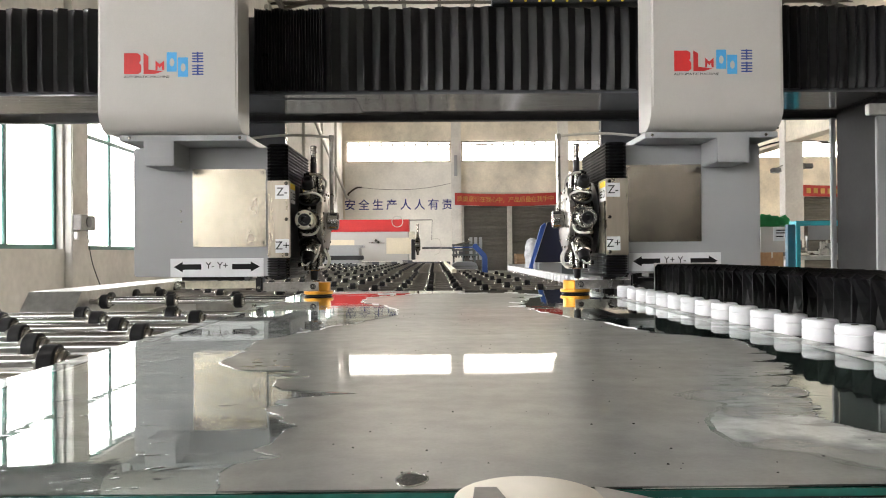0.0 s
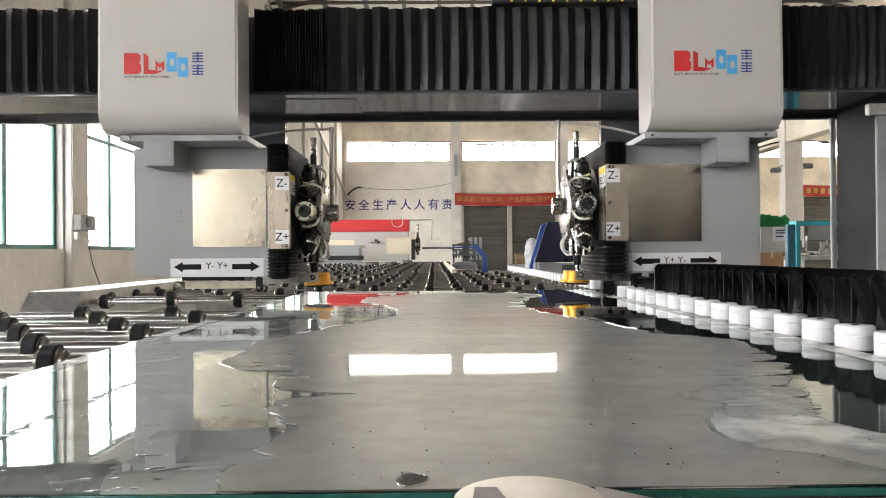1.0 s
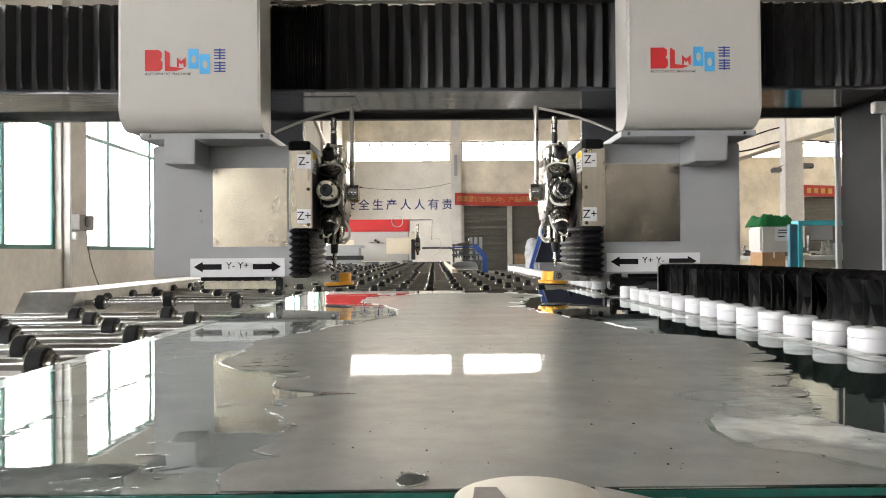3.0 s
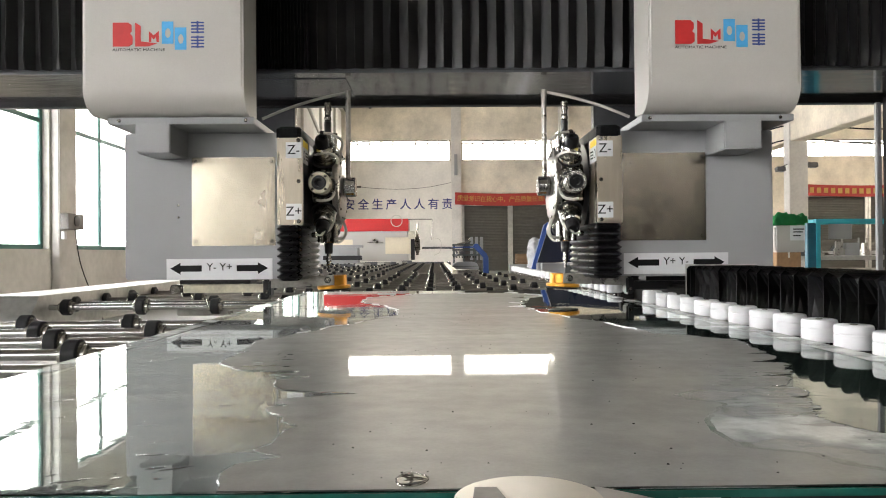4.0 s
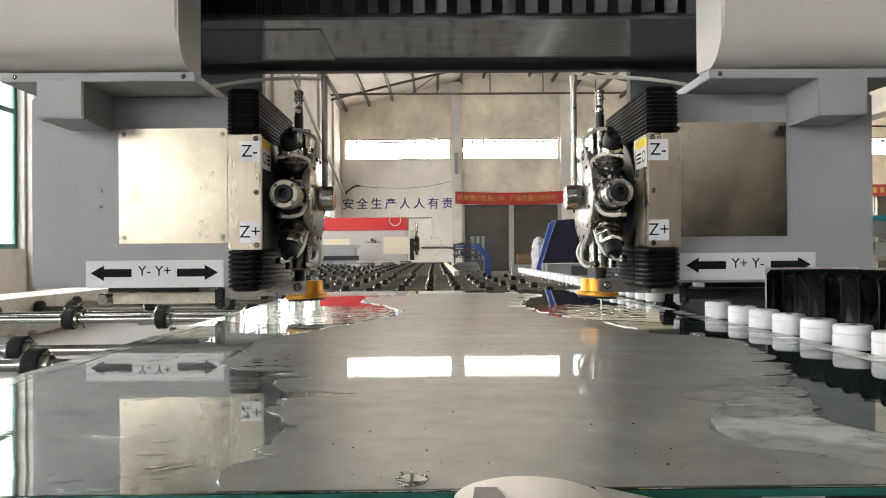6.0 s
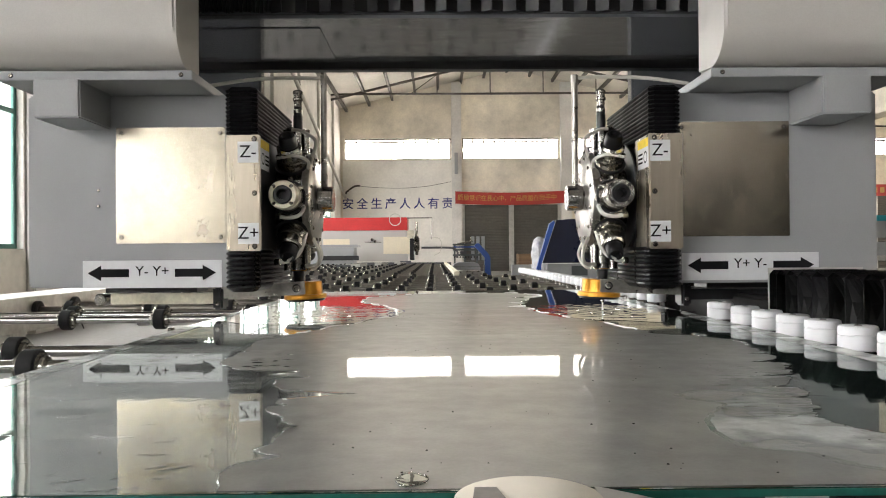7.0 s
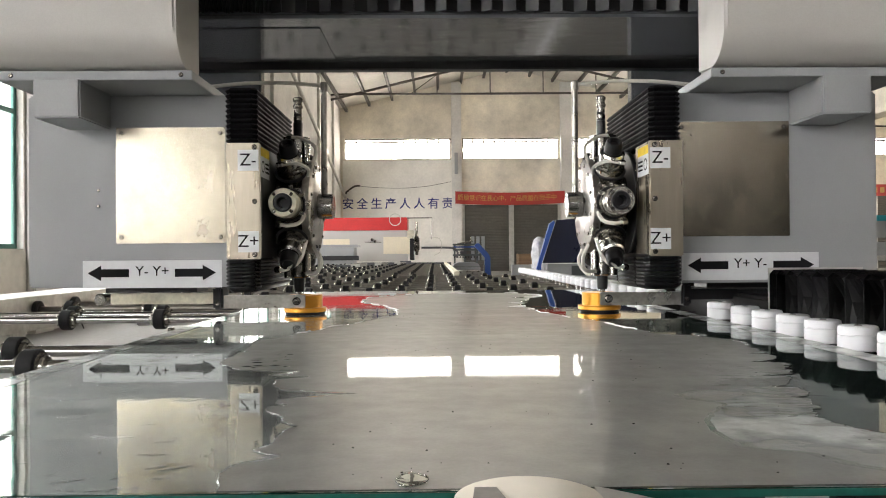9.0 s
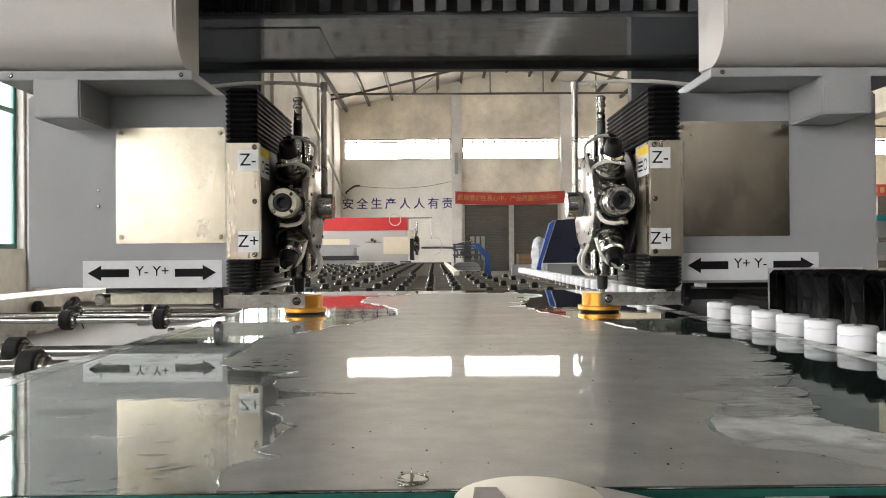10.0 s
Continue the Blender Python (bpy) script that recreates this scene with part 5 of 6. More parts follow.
    # bellows above and below the box
    top = fold_ring(min(s * 0.054, s * 0.139), max(s * 0.054, s * 0.139), -0.282, 0.20, 0.0150, 0.006, "bellows_fold")
    inner = 0.043 if s > 0 else 0.062
    low = fold_ring(min(s * inner, s * 0.141), max(s * inner, s * 0.141), -0.275, 0.20, 0.027, 0.013, "bellows_fold", WET_RUBBER)
    folds = []
    for k in range(PLEATS_TOP):
        f = part("bellows_fold", top, None, h)
        folds.append((f, "top", (k + 0.5) / PLEATS_TOP))
    for k in range(PLEATS_LOW):
        f = part("bellows_fold", low, None, h)
        folds.append((f, "low", (k + 0.5) / PLEATS_LOW))
    # hanging panel, its screwed-on parts and spindle gear, scaled from lens to fit view
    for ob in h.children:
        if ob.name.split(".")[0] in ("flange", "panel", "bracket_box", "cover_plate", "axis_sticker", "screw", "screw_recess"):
            sized(ob, PANEL_VIEW_SCALE, pivot)
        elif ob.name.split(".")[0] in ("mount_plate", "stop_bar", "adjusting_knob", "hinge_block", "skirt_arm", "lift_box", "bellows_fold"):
            sized(ob, TABLE_VIEW_SCALE, pivot)
    return h, z, arm, hose, folds, jet, pivot


right_head, right_lift, right_arm, right_hose, right_folds, right_jet, right_pivot = head(1, 0.607, "beside white rollers")
left_head, left_lift, left_arm, left_hose, left_folds, left_jet, left_pivot = head(-1, -0.508, "beside steel frame")

# ---- far machines and clutter ----
def second_machine():
    """Another grinding machine far down the line: white body with a red top, stainless plates, turret and cable chain."""
    y = 17.0
    m = thing("grinding_machine", "white and red grinding machine with stainless plates, far down the line", "machine", (0, y, 0))
    for nm, x0, x1, y0, y1, z0, z1, mat, lab in (
            ("body", -2.45, -0.62, 0, 0.8, 0.93, 1.60, WHITE_PAINT, "white sheet-metal body"), ("top_cover", -2.5, -0.60, -0.03, 0.83, 1.602, 1.88, RED_PAINT, "red top cover"),
            ("plate", -2.42, -1.85, -0.010, -0.002, 1.20, 1.42, CREAM_REFLECTION_STEEL, "stainless cover plate with its cream reflection in the colour"), ("plate", -1.12, -0.55, -0.010, -0.002, 1.09, 1.46, CREAM_REFLECTION_STEEL, "stainless cover plate with its cream reflection in the colour"),
            ("base", -2.9, 0.35, 0.0, 1.0, 0.70, 0.90, DARK_PAINT, "dark base"), ("control_desk", -2.6, -1.6, -1.4, -0.9, 0.88, 1.22, GREY_PAINT, "grey control desk"),
            ("desk_top", -2.3, -1.50, -1.46, -1.405, 0.97, 1.06, BLACK, ""), ("desk_cover", -2.7, -1.52, -1.36, -0.92, 1.224, 1.28, GREY_PAINT, "pale rounded cover"), ("end_block", -0.545, -0.46, -0.05, 0.5, 0.95, 1.42, BLACK, ""), ("end_cap", -0.60, -0.46, -0.05, 0.5, 1.424, 1.60, CREAM_STEEL, "")):
        b = BM()
        box(b, x0, x1, y0, y1, z0, z1, 0.008)
        part(nm, b, mat, m, lab)
    b = BM()
    for k in range(8):
        a = math.pi / 4 * k
        lathe(b, (-0.40, 0.1, 1.30), (0, -math.cos(a), math.sin(a)), [(0.05, 0.05), (0.16, 0.05), (0.165, 0.035), (0.24, 0.03)], 10)
    lathe(b, (-0.46, 0.1, 1.30), (1, 0, 0), [(0, 0.13), (0.12, 0.13)], 16)
    rod(b, (-0.40, 0.1, 1.5), (-0.40, 0.1, 1.78), 0.025, 8)
    part("turret", b, CAST, m, "dark steel turret")
    b = BM()
    tube(b, [(-0.3, 0.3, 1.22), (0.2, 0.3, 1.22), (0.42, 0.3, 1.20), (0.50, 0.3, 1.10), (0.46, 0.3, 1.0)], 0.024, 6)
    part("cable_chain", b, DARK_PAINT, m, "dark cable chain")
    b = BM()
    tube(b, [(-0.86 + 0.125 * math.cos(2 * math.pi * k / 16), -0.05, 1.83 + 0.125 * math.sin(2 * math.pi * k / 16)) for k in range(17)], 0.009, 6, 3)
    part("hose_loop", b, HOSE, m)
    for x in (-2.7, 0.2):
        b = BM()
        box(b, x - 0.1, x + 0.1, 0.2, 0.8, FOOT, 0.70, 0.01)
        part("leg", b, DARK_PAINT, m)
    b = BM()
    rod(b, (-0.08, -0.1, 1.40), (-0.06, -0.1, 1.86), 0.008, 6)
    rod(b, (-0.60, -0.1, 1.86), (-0.06, -0.1, 1.86), 0.012, 6)
    part("pipe_arm", b, GREY_STEEL, m)
    b = BM()
    tube(b, [(-0.1, -0.1, 1.45), (0.08, -0.1, 1.42), (0.14, -0.1, 1.30), (0.10, -0.1, 1.12), (-0.02, -0.1, 1.05)], 0.006, 6)
    part("hose_loop", b, HOSE, m)
    for x, z in ((-1.36, 1.40), (-1.30, 1.36)):
        part("hook", turned(BM(), (x, -0.002, z), (0, -1, 0), 0.06, 0.03, 0.006, 10), CAST, m)
    part("hook_arm", rod(BM(), (-1.52, -0.04, 1.35), (-1.16, -0.04, 1.34), 0.010, 6), GREY_STEEL, m)
    return m


sized(second_machine(), TABLE_VIEW_SCALE, STATION)


def loading_machine():
    """Grey loading machine: pale rounded box on a bed, grey-green frame, rails, rollers and a bent blue post."""
    m = thing("loading_machine", "grey-green loading machine with a pale rounded box and bent blue post", "machine", (0, 20.0, 0))

    def block(nm, x0, x1, y0, y1, z0, z1, mat, label="", bevel=0.012):
        return part(nm, box(BM(), x0, x1, y0, y1, z0, z1, bevel), mat, m, label)

    block("bed", 0.45, 1.20, 0.0, 1.5, 0.50, 0.64, GREY_STEEL)
    for x in (0.52, 1.08):
        block("foot", x, x + 0.12, 0.2, 1.3, 0.0, 0.499, GREY_PAINT)
    b = BM()
    prism(b, [(0.44, 0.66), (0.44, 0.72), (0.50, 0.82), (0.60, 0.86), (1.02, 0.86), (1.12, 0.82), (1.17, 0.72), (1.17, 0.66)], "y", 0.05, 0.6)
    part("head_box", b, GREY_PAINT, m, "pale rounded cover box")
    block("box_seam", 0.445, 1.165, 0.045, 0.049, 0.735, 0.745, DARK_PAINT, "", 0.0)
    for x in (0.50, 0.78, 1.10):
        block("post", x, x + 0.05, 0.8, 0.86, 0.642, 1.34, FRAME_GREEN)
    for z in (1.02, 1.16, 1.30):
        block("rail", 0.47, 1.25, 0.74, 0.795, z, z + 0.05, FRAME_GREEN)
    for k in range(3):
        block("slat", 0.98 + 0.14 * k, 1.07 + 0.14 * k, 1.0, 1.03, 0.9, 1.55, GREY_PAINT, "pale grey upright slat", 0.004)
    for k in range(9):
        b = BM()
        turned(b, (0.52 + 0.075 * k, 0.70, 0.99), (0, -1, 0), 0.06, 0.022, 0.004, 10)
        part("belt_roller", b, RUBBER, m)
    block("motor", 0.66, 0.84, 0.62, 0.73, 1.07, 1.15, DARK_PAINT)
    block("edge_strip", 0.47, 1.1, 0.68, 0.735, 1.24, 1.28, BLUE_PAINT)
    b = BM()
    rod(b, (0.6, 0.72, 1.34), (1.0, 0.72, 1.42), 0.02, 8)
    rod(b, (0.95, 0.72, 1.42), (0.95, 0.72, 1.52), 0.015, 8)
    part("pipe_arm", b, BRIGHT, m)
    b = BM()
    prism(b, [(1.00, 1.27), (1.05, 1.34), (1.12, 1.34), (1.36, 1.08), (1.41, 0.98), (1.41, 0.36), (1.27, 0.36), (1.27, 0.98)], "y", -0.2, 0.03)
    part("bent_post", b, BLUE_PAINT, m, "blue bent steel post")
    b = BM()
    box(b, 1.245, 1.266, -0.18, 0.0, 0.36, 0.80, 0.003)
    box(b, 1.412, 1.430, -0.18, 0.0, 0.36, 0.95, 0.003)
    part("post_edge", b, FRAME_GREEN, m)
    return m


loading_machine()
tilt = thing("tilting_table", "dark navy tilting table with a bright blue edge", "machine", (0, 14.6, 0))
b = BM()
prism(b, [(1.84, 0.74), (2.10, 1.62), (2.18, 1.68), (2.20, 1.64), (1.94, 0.86), (1.94, 0.74)], "y", -0.10, 0.0)
part("edge_beam", b, BLUE_PAINT, tilt, "bright blue edge beam")
b = BM()
prism(b, [(1.98, 0.90), (2.24, 1.69), (3.9, 1.80), (3.9, 0.90)], "y", 0.0, 0.12)
part("table_plate", b, NAVY_PAINT, tilt, "dark navy plate")
b = BM()
box(b, 2.1, 3.9, 0.2, 1.0, 0.0, 0.88, 0.01)
part("base", b, GREY_PAINT, tilt)
b = BM()
box(b, 2.55, 2.85, 0.18, 0.19, 0.66, 0.84, 0.003)
part("screen", b, FRAME_GREEN, tilt, "small grey-green display")
wrap = BM()
lathe(wrap, (2.02, 15.2, 0.0), (0, 0, 1), [(0.05 * k, 0.16 if k < 25 else (0.15, 0.13, 0.10, 0.04)[k - 25]) for k in range(29)], 26)
for v in wrap.verts:
    n = noise.noise(v.co * 11) * 0.022 + noise.noise(v.co * 27) * 0.022
    v.co += Vector((v.co.x - 2.02, v.co.y - 15.2, 0)).normalized() * n
solid("wrapped_roll", wrap, FILM_WRAP, "upright roll wrapped in crinkled clear plastic", "roll")


def pallet_stack(x, y):
    p = thing("pallet_stack", "stack of brown wooden pallets by the shutter", "pallets", (x, y, 0))
    for k in range(7):
        for j in range(3):
            b = BM()
            box(b, 0, 1.1, j * 0.42, j * 0.42 + 0.14, k * 0.15, k * 0.15 + 0.10)
            part("block", b, WOOD, p)
        for j in range(4):
            b = BM()
            box(b, -0.01, 1.11, j * 0.26 - 0.01, j * 0.26 + 0.16, k * 0.15 + 0.102, k * 0.15 + 0.148)
            part("board", b, WOOD, p)
    return p


pallet_stack(4.2, 38.0)
b = BM()
box(b, 2.4, 6.5, 24.0, 24.3, 0.0, 0.72, 0.01)
solid("low_screen", b, GREY_PAINT, "low pale grey sheet-metal screen", "screen")

# rear conveyor table
far_table = thing("far_conveyor", "distant roller table with black rings and pale rails", "conveyor", (0, 0, 0))
for k in range(23):
    y = 8.05 + k * 0.32
    sh = part("roller_shaft", FAR_SHAFT_ME, None, far_table)
    sh.location = (-0.75, y, SHAFT_Z)
    for j in range(7):
        r = part("rubber_ring", RING_ME, None, sh)
        r.location = (-1.30 + (0.15 if k % 2 else 0.0) + 0.335 * j, 0, 0)
        c = part("collar", COLLAR_ME, None, sh)
        c.location = r.location
for x in (-1.95, 0.10):
    b = BM()
    box(b, x, x + 0.12, 7.95, 15.4, 0.72, 0.80, 0.005)
    part("frame_rail", b, GALV, far_table)
    for y in (8.2, 12.0, 15.0):
        b = BM()
        box(b, x + 0.01, x + 0.11, y - 0.05, y + 0.05, FOOT, 0.7195)
        part("leg", b, GALV, far_table)
b = BM()
box(b, 0.175, 0.225, 7.9, 15.6, 0.72, 0.922, 0.004)
part("side_rail", b, CREAM_STEEL, far_table, "pale side rail")
rnd = random.Random(31)
for k in range(10):
    y = 12.2 + 0.36 * k
    b = BM()
    box(b, -1.5 + 0.09 * k, -1.28 + 0.09 * k, y, y + 0.08, 0.80, 0.93 + rnd.uniform(0, 0.03), 0.006)
    part("bearing_block", b, (DARK_PAINT, GALV, GREY_STEEL)[k % 3], far_table)
sized(far_table, TABLE_VIEW_SCALE, STATION)

# ---- right-hand bay: rack, tables, boxes ----
def tube_rack(x0, x1, y0, y1, top, mat, label):
    r = thing("steel_rack", label, "rack", (0, 0, 0))
    for x in (x0, x1):
        for y in (y0, y1):
            b = BM()
            box(b, x - 0.023, x + 0.023, y - 0.023, y + 0.023, 0, top - 0.05, 0.004)
            part("post", b, mat, r)
    for y in (y0, y1):
        for z in (top - 0.05, 0.5):
            b = BM()
            box(b, x0 - 0.023, x1 + 0.023, y - 0.0228, y + 0.0228, z, z + 0.05, 0.004)
            part("beam", b, mat, r)
    for x in (x0, x1):
        b = BM()
        box(b, x - 0.0226, x + 0.0226, y0 + 0.024, y1 - 0.024, top - 0.05, top - 0.002, 0.004)
        part("beam", b, mat, r)
    return r


tube_rack(3.72, 6.4, 7.5, 7.61, 1.396, CYAN_PAINT, "bright cyan square-tube steel rack")
# added dark post stands in for the cyan rack's shaded rear post
post = thing("steel_post", "dark teal post standing in for the rack's shaded rear post, on a foot plate", "post", (3.575, 7.35, 0))
part("column", box(BM(), -0.04, 0.04, -0.03, 0.03, 0.012, 1.353, 0.004), SHADED_CYAN_PAINT, post)
part("foot_plate", box(BM(), -0.09, 0.09, -0.08, 0.08, 0.0, 0.0115, 0.002), SHADED_CYAN_PAINT, post)


def work_table(x0, x1, y0, y1, z, label):
    t = thing("work_table", label, "table", (0, 0, 0))
    b = BM()
    box(b, x0, x1, y0, y1, z - 0.05, z, 0.006)
    part("tabletop", b, GALV, t)
    for x in (x0 + 0.06, x1 - 0.06):
        for y in (y0 + 0.06, y1 - 0.06):
            b = BM()
            box(b, x - 0.04, x + 0.04, y - 0.04, y + 0.04, 0, z - 0.05)
            part("leg", b, GREY_PAINT, t)
    return t


work_table(4.3, 8.6, 9.4, 11.2, 1.02, "long grey steel work table under clutter")
work_table(4.6, 9.5, 12.2, 14.0, 1.08, "second grey steel table with machine parts")
rnd = random.Random(12)
for k in range(44):
    x, y, z = (rnd.uniform(4.45, 6.6), rnd.uniform(9.6, 10.7), 1.02) if k < 26 else (rnd.uniform(4.8, 9.2), rnd.uniform(12.4, 13.8), 1.08)
    w, d, hgt = rnd.uniform(0.06, 0.30), rnd.uniform(0.06, 0.2), rnd.uniform(0.05, 0.21)
    b = BM()
    if k % 4 == 0:
        lathe(b, (0, 0, 0), (0, 0, 1), [(0, w / 4), (hgt * 0.3, w / 4), (hgt * 0.32, w / 7), (hgt, w / 7), (hgt * 1.05, w / 5), (hgt * 1.5, w / 5)], 14)
    elif k % 4 == 1:
        for j in range(5):
            rod(b, (-w, (j - 2) * 0.028, 0.016 + 0.012 * (j % 2)), (w, (j - 2) * 0.03, 0.016 + 0.012 * (j % 2)), 0.013, 8)
    else:
        box(b, -w / 2, w / 2, -d / 2, d / 2, 0, hgt * 0.5, 0.006)
        box(b, -w / 2.6, w / 4, -d / 3, d / 3, hgt * 0.5 + 0.0005, hgt, 0.006)
        rod(b, (w * 0.3, 0, hgt * 0.5 + 0.001), (w * 0.3, 0, hgt * 1.4), 0.012, 8)
    mat = (GREY_STEEL, GREY_PAINT, DARK_PAINT, CAST, GREY_STEEL, DARK_PAINT, GALV)[k % 7]
    ob = solid("machine_part", b, mat, "small loose machine part lying on the work table", "machine part", "loose machine parts", at=(x, y, z + 0.0005))
    ob.rotation_euler = (0, 0, rnd.uniform(-0.6, 0.6))
bm = BM()
box(bm, 3.82, 4.05, 7.480, 7.484, 1.20, 1.346, 0.001)
solid("hanging_sheet", bm, GREY_PAINT, "pale lilac-grey sheet hanging from the cyan rack", "sheet")


def carton(x, y, w, d, h, z=0.0):
    c = thing("cardboard_box", "closed brown cardboard box with a white label", "box", (x, y, z), "cardboard boxes")
    b = BM()
    box(b, 0, w, 0, d, 0, h, 0.004)
    part("carton", b, CARD, c)
    part("flap_tape", box(BM(), w * 0.46, w * 0.54, -0.001, d + 0.001, h - 0.06, h + 0.0012), CREAM, c)
    part("label", box(BM(), w * 0.55, w * 0.85, -0.0015, -0.0003, h * 0.3, h * 0.55), STICKER, c)


for x, y, w, d, hh, zz in ((3.66, 8.22, 0.28, 0.34, 0.36, 0.0), (3.67, 8.23, 0.27, 0.32, 0.36, 0.3615), (3.66, 8.22, 0.26, 0.32, 0.35, 0.723), (3.30, 8.3, 0.30, 0.3, 0.42, 0.0), (3.32, 8.32, 0.26, 0.26, 0.36, 0.4215)):
    carton(x, y, w, d, hh, zz)
b = BM()
for i in range(23):
    a = i / 22
    for j in range(13):
        c = j / 12
        edge = min(a, 1 - a, c, 1 - c)
        q = Vector((a * 5, c * 3, 2))
        b.verts.new((3.61 + 0.40 * a + 0.01 * noise.noise(q * 3), 8.17 + 0.42 * c, 1.366 + min(1, edge * 9) * 0.10 + (0.06 * noise.noise(q) + 0.03 * abs(noise.noise(q * 3)) + 0.012 * noise.noise(q * 7)) * min(1, edge * 5 + 0.3)))
b.verts.ensure_lookup_table()
for i in range(22):
    for j in range(12):
        b.faces.new([b.verts[q] for q in (i * 13 + j, (i + 1) * 13 + j, (i + 1) * 13 + j + 1, i * 13 + j + 1)])
bmesh.ops.solidify(b, geom=list(b.faces), thickness=0.006)
bundle = thing("covered_stack", "wrapped goods under a crumpled green tarpaulin on cartons", "stack", (0, 0, 0))
part("tarpaulin", b, TARP, bundle, "crumpled green tarpaulin")
b = BM()
box(b, 3.64, 3.98, 8.21, 8.54, 1.0745, 1.362, 0.02)
part("wrapped_bundle", b, WHITE_PAINT, bundle, "white wrapped goods")
b = BM()
box(b, 3.80, 3.985, 8.203, 8.2085, 1.20, 1.36, 0.0)
note = part("paper_note", b, STICKER, bundle, "white paper note with a few handwritten lines")
for k, (z, w) in enumerate(((1.315, 0.12), (1.285, 0.10), (1.245, 0.08))):
    part("note_line", box(BM(), 3.83, 3.83 + w, 8.2005, 8.2025, z, z + 0.012), INK, note)


def floodlight(x, y, z, s):
    f = thing("floodlight", "dark square floodlight bracketed to the pillar", "lamp", (x, y, z), "floodlights on pillars")
    b = BM()
    prism(b, [(-0.13, -0.08), (0.12, -0.11), (0.16, 0.04), (-0.08, 0.09)], "x", -0.17, 0.17)
    part("housing", b, DARK_PAINT, f)
    b = BM()
    box(b, -0.14, 0.14, -0.10, 0.09, -0.125, -0.112, 0.004)
    part("lens", b, FILM_WRAP, f)
    b = BM()
    rod(b, (0, 0, 0.06), (s * 0.42, 0.3, 0.22), 0.022, 8)
    part("arm", b, DARK_PAINT, f)


floodlight(13.98, 29.9, 4.40, 1)
floodlight(15.45, 30.2, 4.60, -1)
b = BM()
for dz, sag in ((6.0, 0.5), (5.4, 0.4)):
    tube(b, [(11.0, 30.5, dz - 0.3), (13.0, 30.5, dz - sag * 0.3), (15.0, 30.5, dz + 0.3), (19.0, 30.5, dz + 0.1), (26.0, 30.5, dz + 0.8)], 0.03, 5)
solid("overhead_cables", b, RUBBER, "thin sagging overhead cables by the pillar", "cable", kind="stuff")

# ---- movement ----
RIGHT_SLIDE = ((0, 0), (2.2, 0), (2.5, 0.030), (2.7, 0.064), (3.1, 0.119), (3.4, 0.125), (10, 0.125))
LEFT_SLIDE = ((0, 0), (2.3, 0), (2.5, 0.020), (2.7, 0.052), (3.1, 0.114), (3.5, 0.126), (10, 0.126))
RIGHT_LIFT = ((0, 0), (0.4, 0), (0.5, 0.005), (1.0, 0.056), (1.5, 0.110), (1.7, 0.112), (4.3, 0.110), (4.6, 0.104), (5.0, 0.078), (5.5, 0.034), (5.8, 0.024),
              (6.8, 0.021), (7.0, 0.019), (7.3, 0.006), (7.5, 0.002), (7.8, 0), (10, 0))
LEFT_LIFT = ((0, 0), (0.6, 0), (0.7, 0.004), (1.0, 0.034), (1.5, 0.091), (1.8, 0.110), (2.0, 0.112), (4.3, 0.111), (4.6, 0.104), (5.0, 0.080), (5.5, 0.036), (5.8, 0.026),
             (6.8, 0.023), (7.0, 0.021), (7.3, 0.006), (7.5, 0.003), (7.8, 0), (10, 0))
SKIRT = ((0, 0), (0.48, 0), (0.53, 0.3), (0.6, 0.95), (0.66, 1), (6.95, 1), (7.05, 0.8), (7.15, 0.1), (7.2, 0), (10, 0))


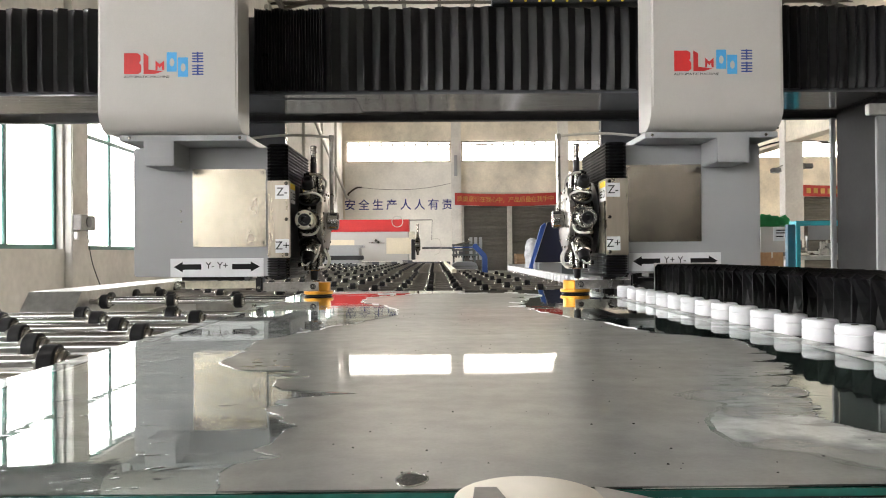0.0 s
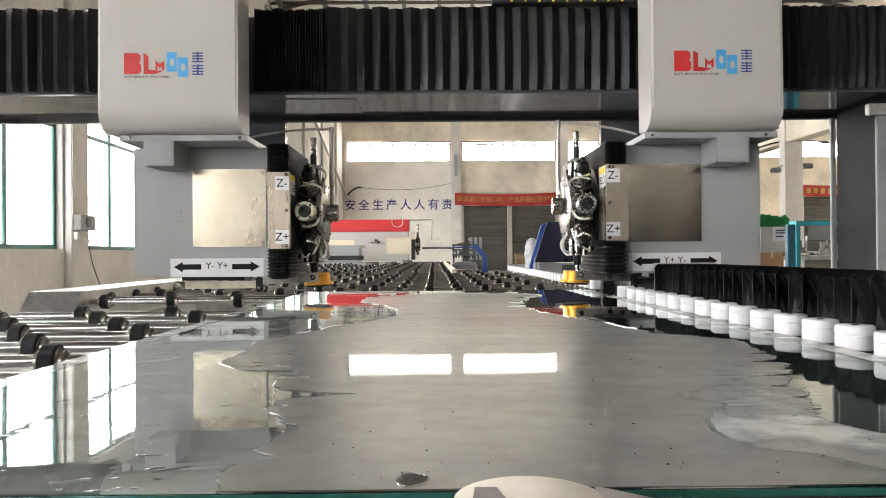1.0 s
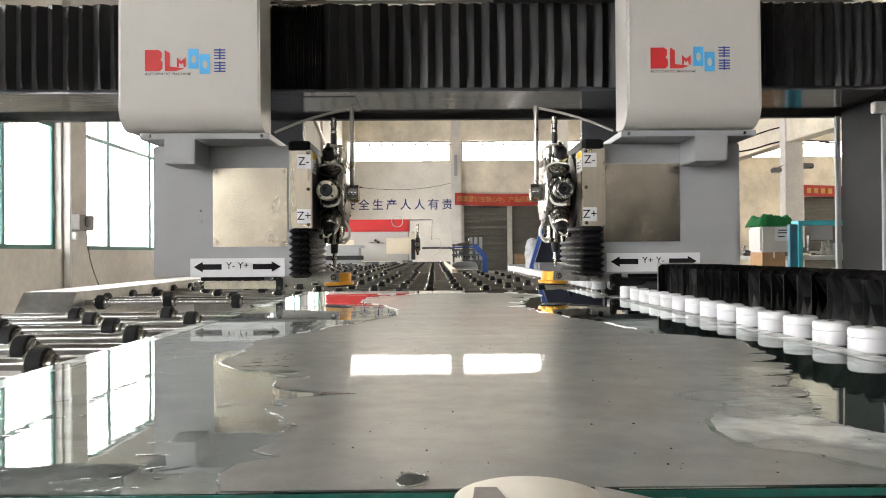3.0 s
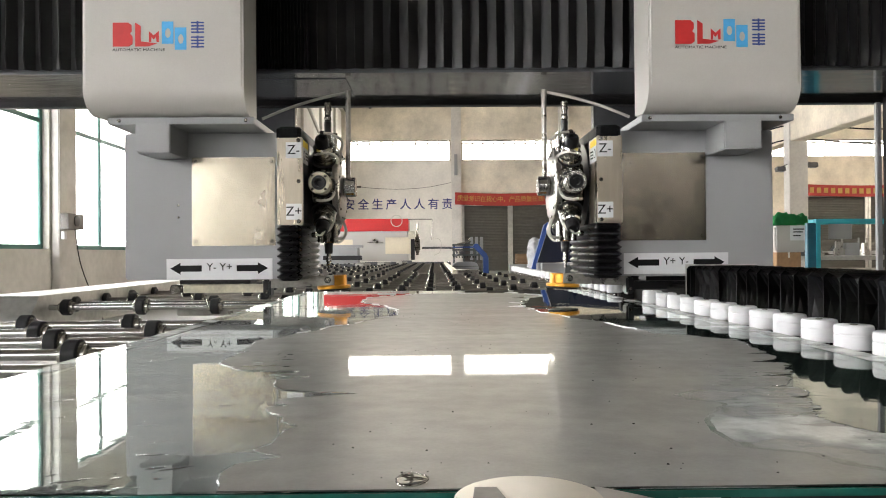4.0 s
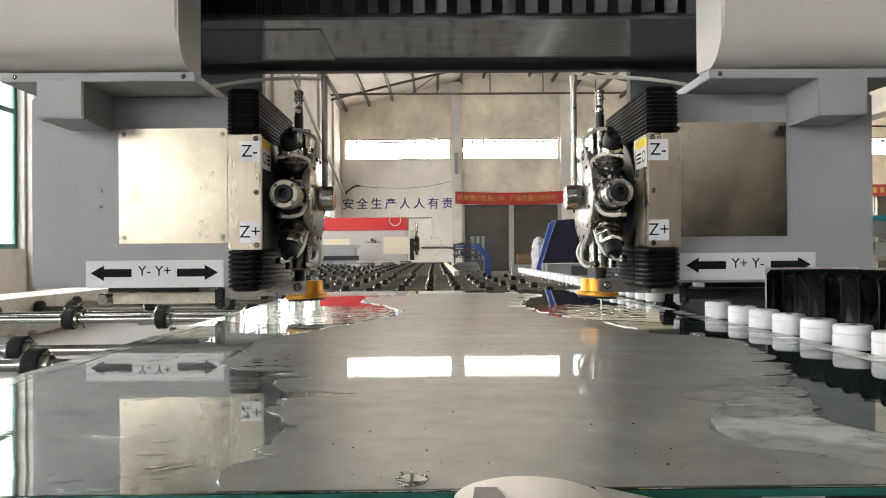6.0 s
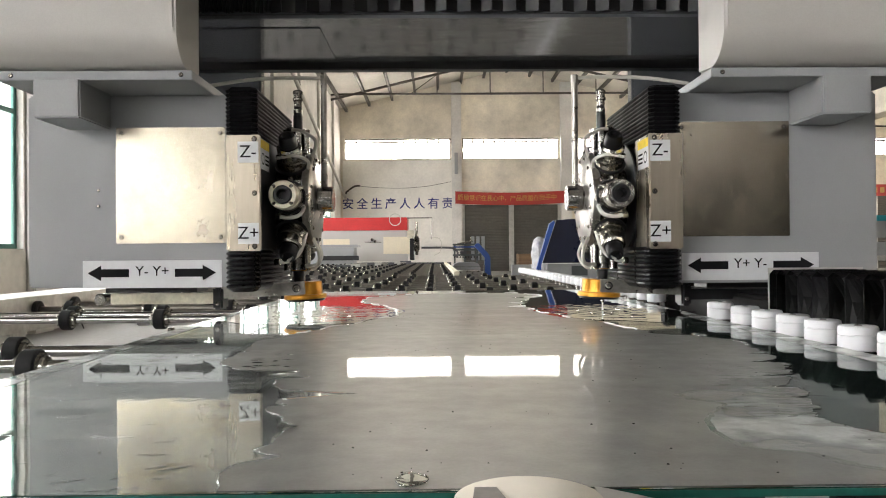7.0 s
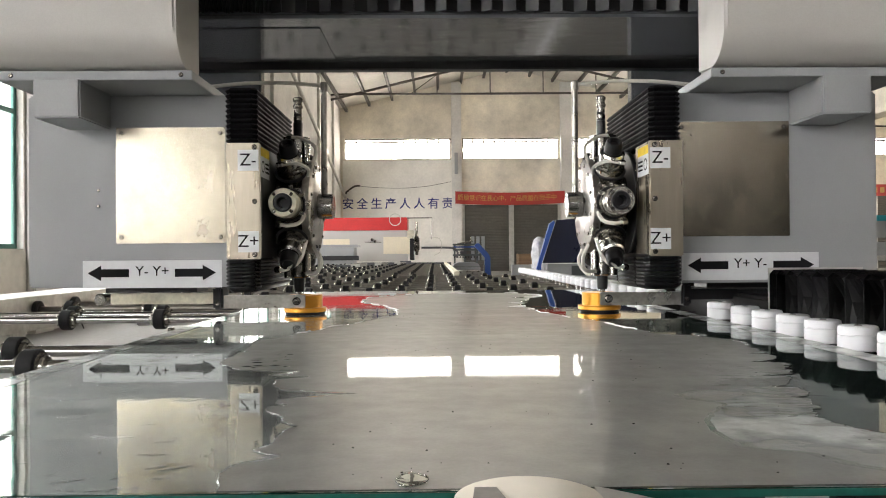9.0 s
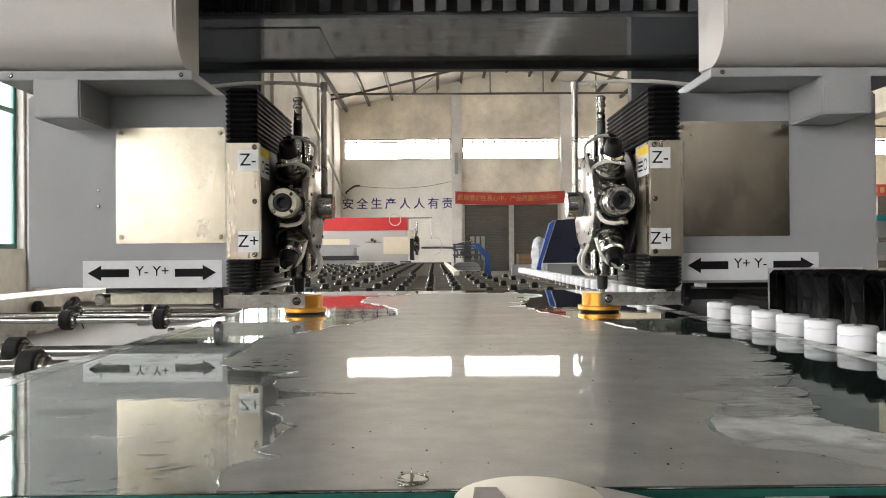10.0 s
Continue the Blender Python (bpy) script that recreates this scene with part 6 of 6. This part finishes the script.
def motions():
    for r in ripples:
        x, y = r.location.x, r.location.y
        walk(r, [(t, pose(x, y, GLASS_TOP - 0.0042 + d)) for t, d in ((0, 0), (5.2, 0), (5.8, 0.0046), (6.4, 0.0050), (7.1, 0.0050), (7.3, 0.0044), (7.7, 0.0), (10, 0))])
    # the sheet dips a little towards its far end
    dip = Matrix.Translation((0, 0.59, 0.90)) @ pose(0, 0, 0, -0.10) @ Matrix.Translation((0, -0.59, -0.90 + 1.09 * (1 - TABLE_VIEW_SCALE)))
    walk(glass, [(t, Matrix.Translation((0, d, 0)) @ dip) for t, d in TRAVEL])
    at = clamp.location.copy()
    walk(clamp, [(t, Matrix.Translation((at.x, at.y + d, at.z))) for t, d in TRAVEL])
    for s, ob, x, slide, lift_ob, lift, arm, hose, folds, jet, pivot in (
            (1, right_head, 0.607, RIGHT_SLIDE, right_lift, RIGHT_LIFT, right_arm, right_hose, right_folds, right_jet, right_pivot),
            (-1, left_head, -0.508, LEFT_SLIDE, left_lift, LEFT_LIFT, left_arm, left_hose, left_folds, left_jet, left_pivot)):
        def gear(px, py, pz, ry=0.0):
            """A pose of the spindle gear, scaled about the lens, in the head's space."""
            p = pivot + (Vector((px, py, pz)) - pivot) * TABLE_VIEW_SCALE
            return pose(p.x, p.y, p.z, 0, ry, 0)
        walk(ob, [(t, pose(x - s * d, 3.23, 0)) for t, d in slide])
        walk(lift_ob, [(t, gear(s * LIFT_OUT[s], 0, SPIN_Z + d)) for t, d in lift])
        walk(arm, [(t, gear(s * 0.236, -0.03, 0.953 + 0.028 * d, s * 2.6 * d)) for t, d in SKIRT])
        walk(hose, [(t, pose(s * -0.066, 0.012, 0.362, 0, s * 150 * d, 0)) for t, d in lift])
        walk(jet, [(t, pose(0, 0, -0.195 + (GLASS_TOP + 0.0012 - SPIN_Z - d + 0.195) * run)) for t, d, run in
                   [(0, 0, 0), (4.8, 0.094, 0), (5.0, 0.078, 1), (5.5, 0.035, 1), (5.8, 0.025, 1), (6.8, 0.022, 1), (7.0, 0.020, 1), (7.2, 0.012, 0), (10, 0, 0)]])
        for f, which, u in folds:
            if which == "top":
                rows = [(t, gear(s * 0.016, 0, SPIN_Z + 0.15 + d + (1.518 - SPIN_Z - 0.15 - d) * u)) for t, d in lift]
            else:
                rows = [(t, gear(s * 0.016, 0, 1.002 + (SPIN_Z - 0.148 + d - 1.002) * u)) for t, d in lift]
            walk(f, rows)


motions()
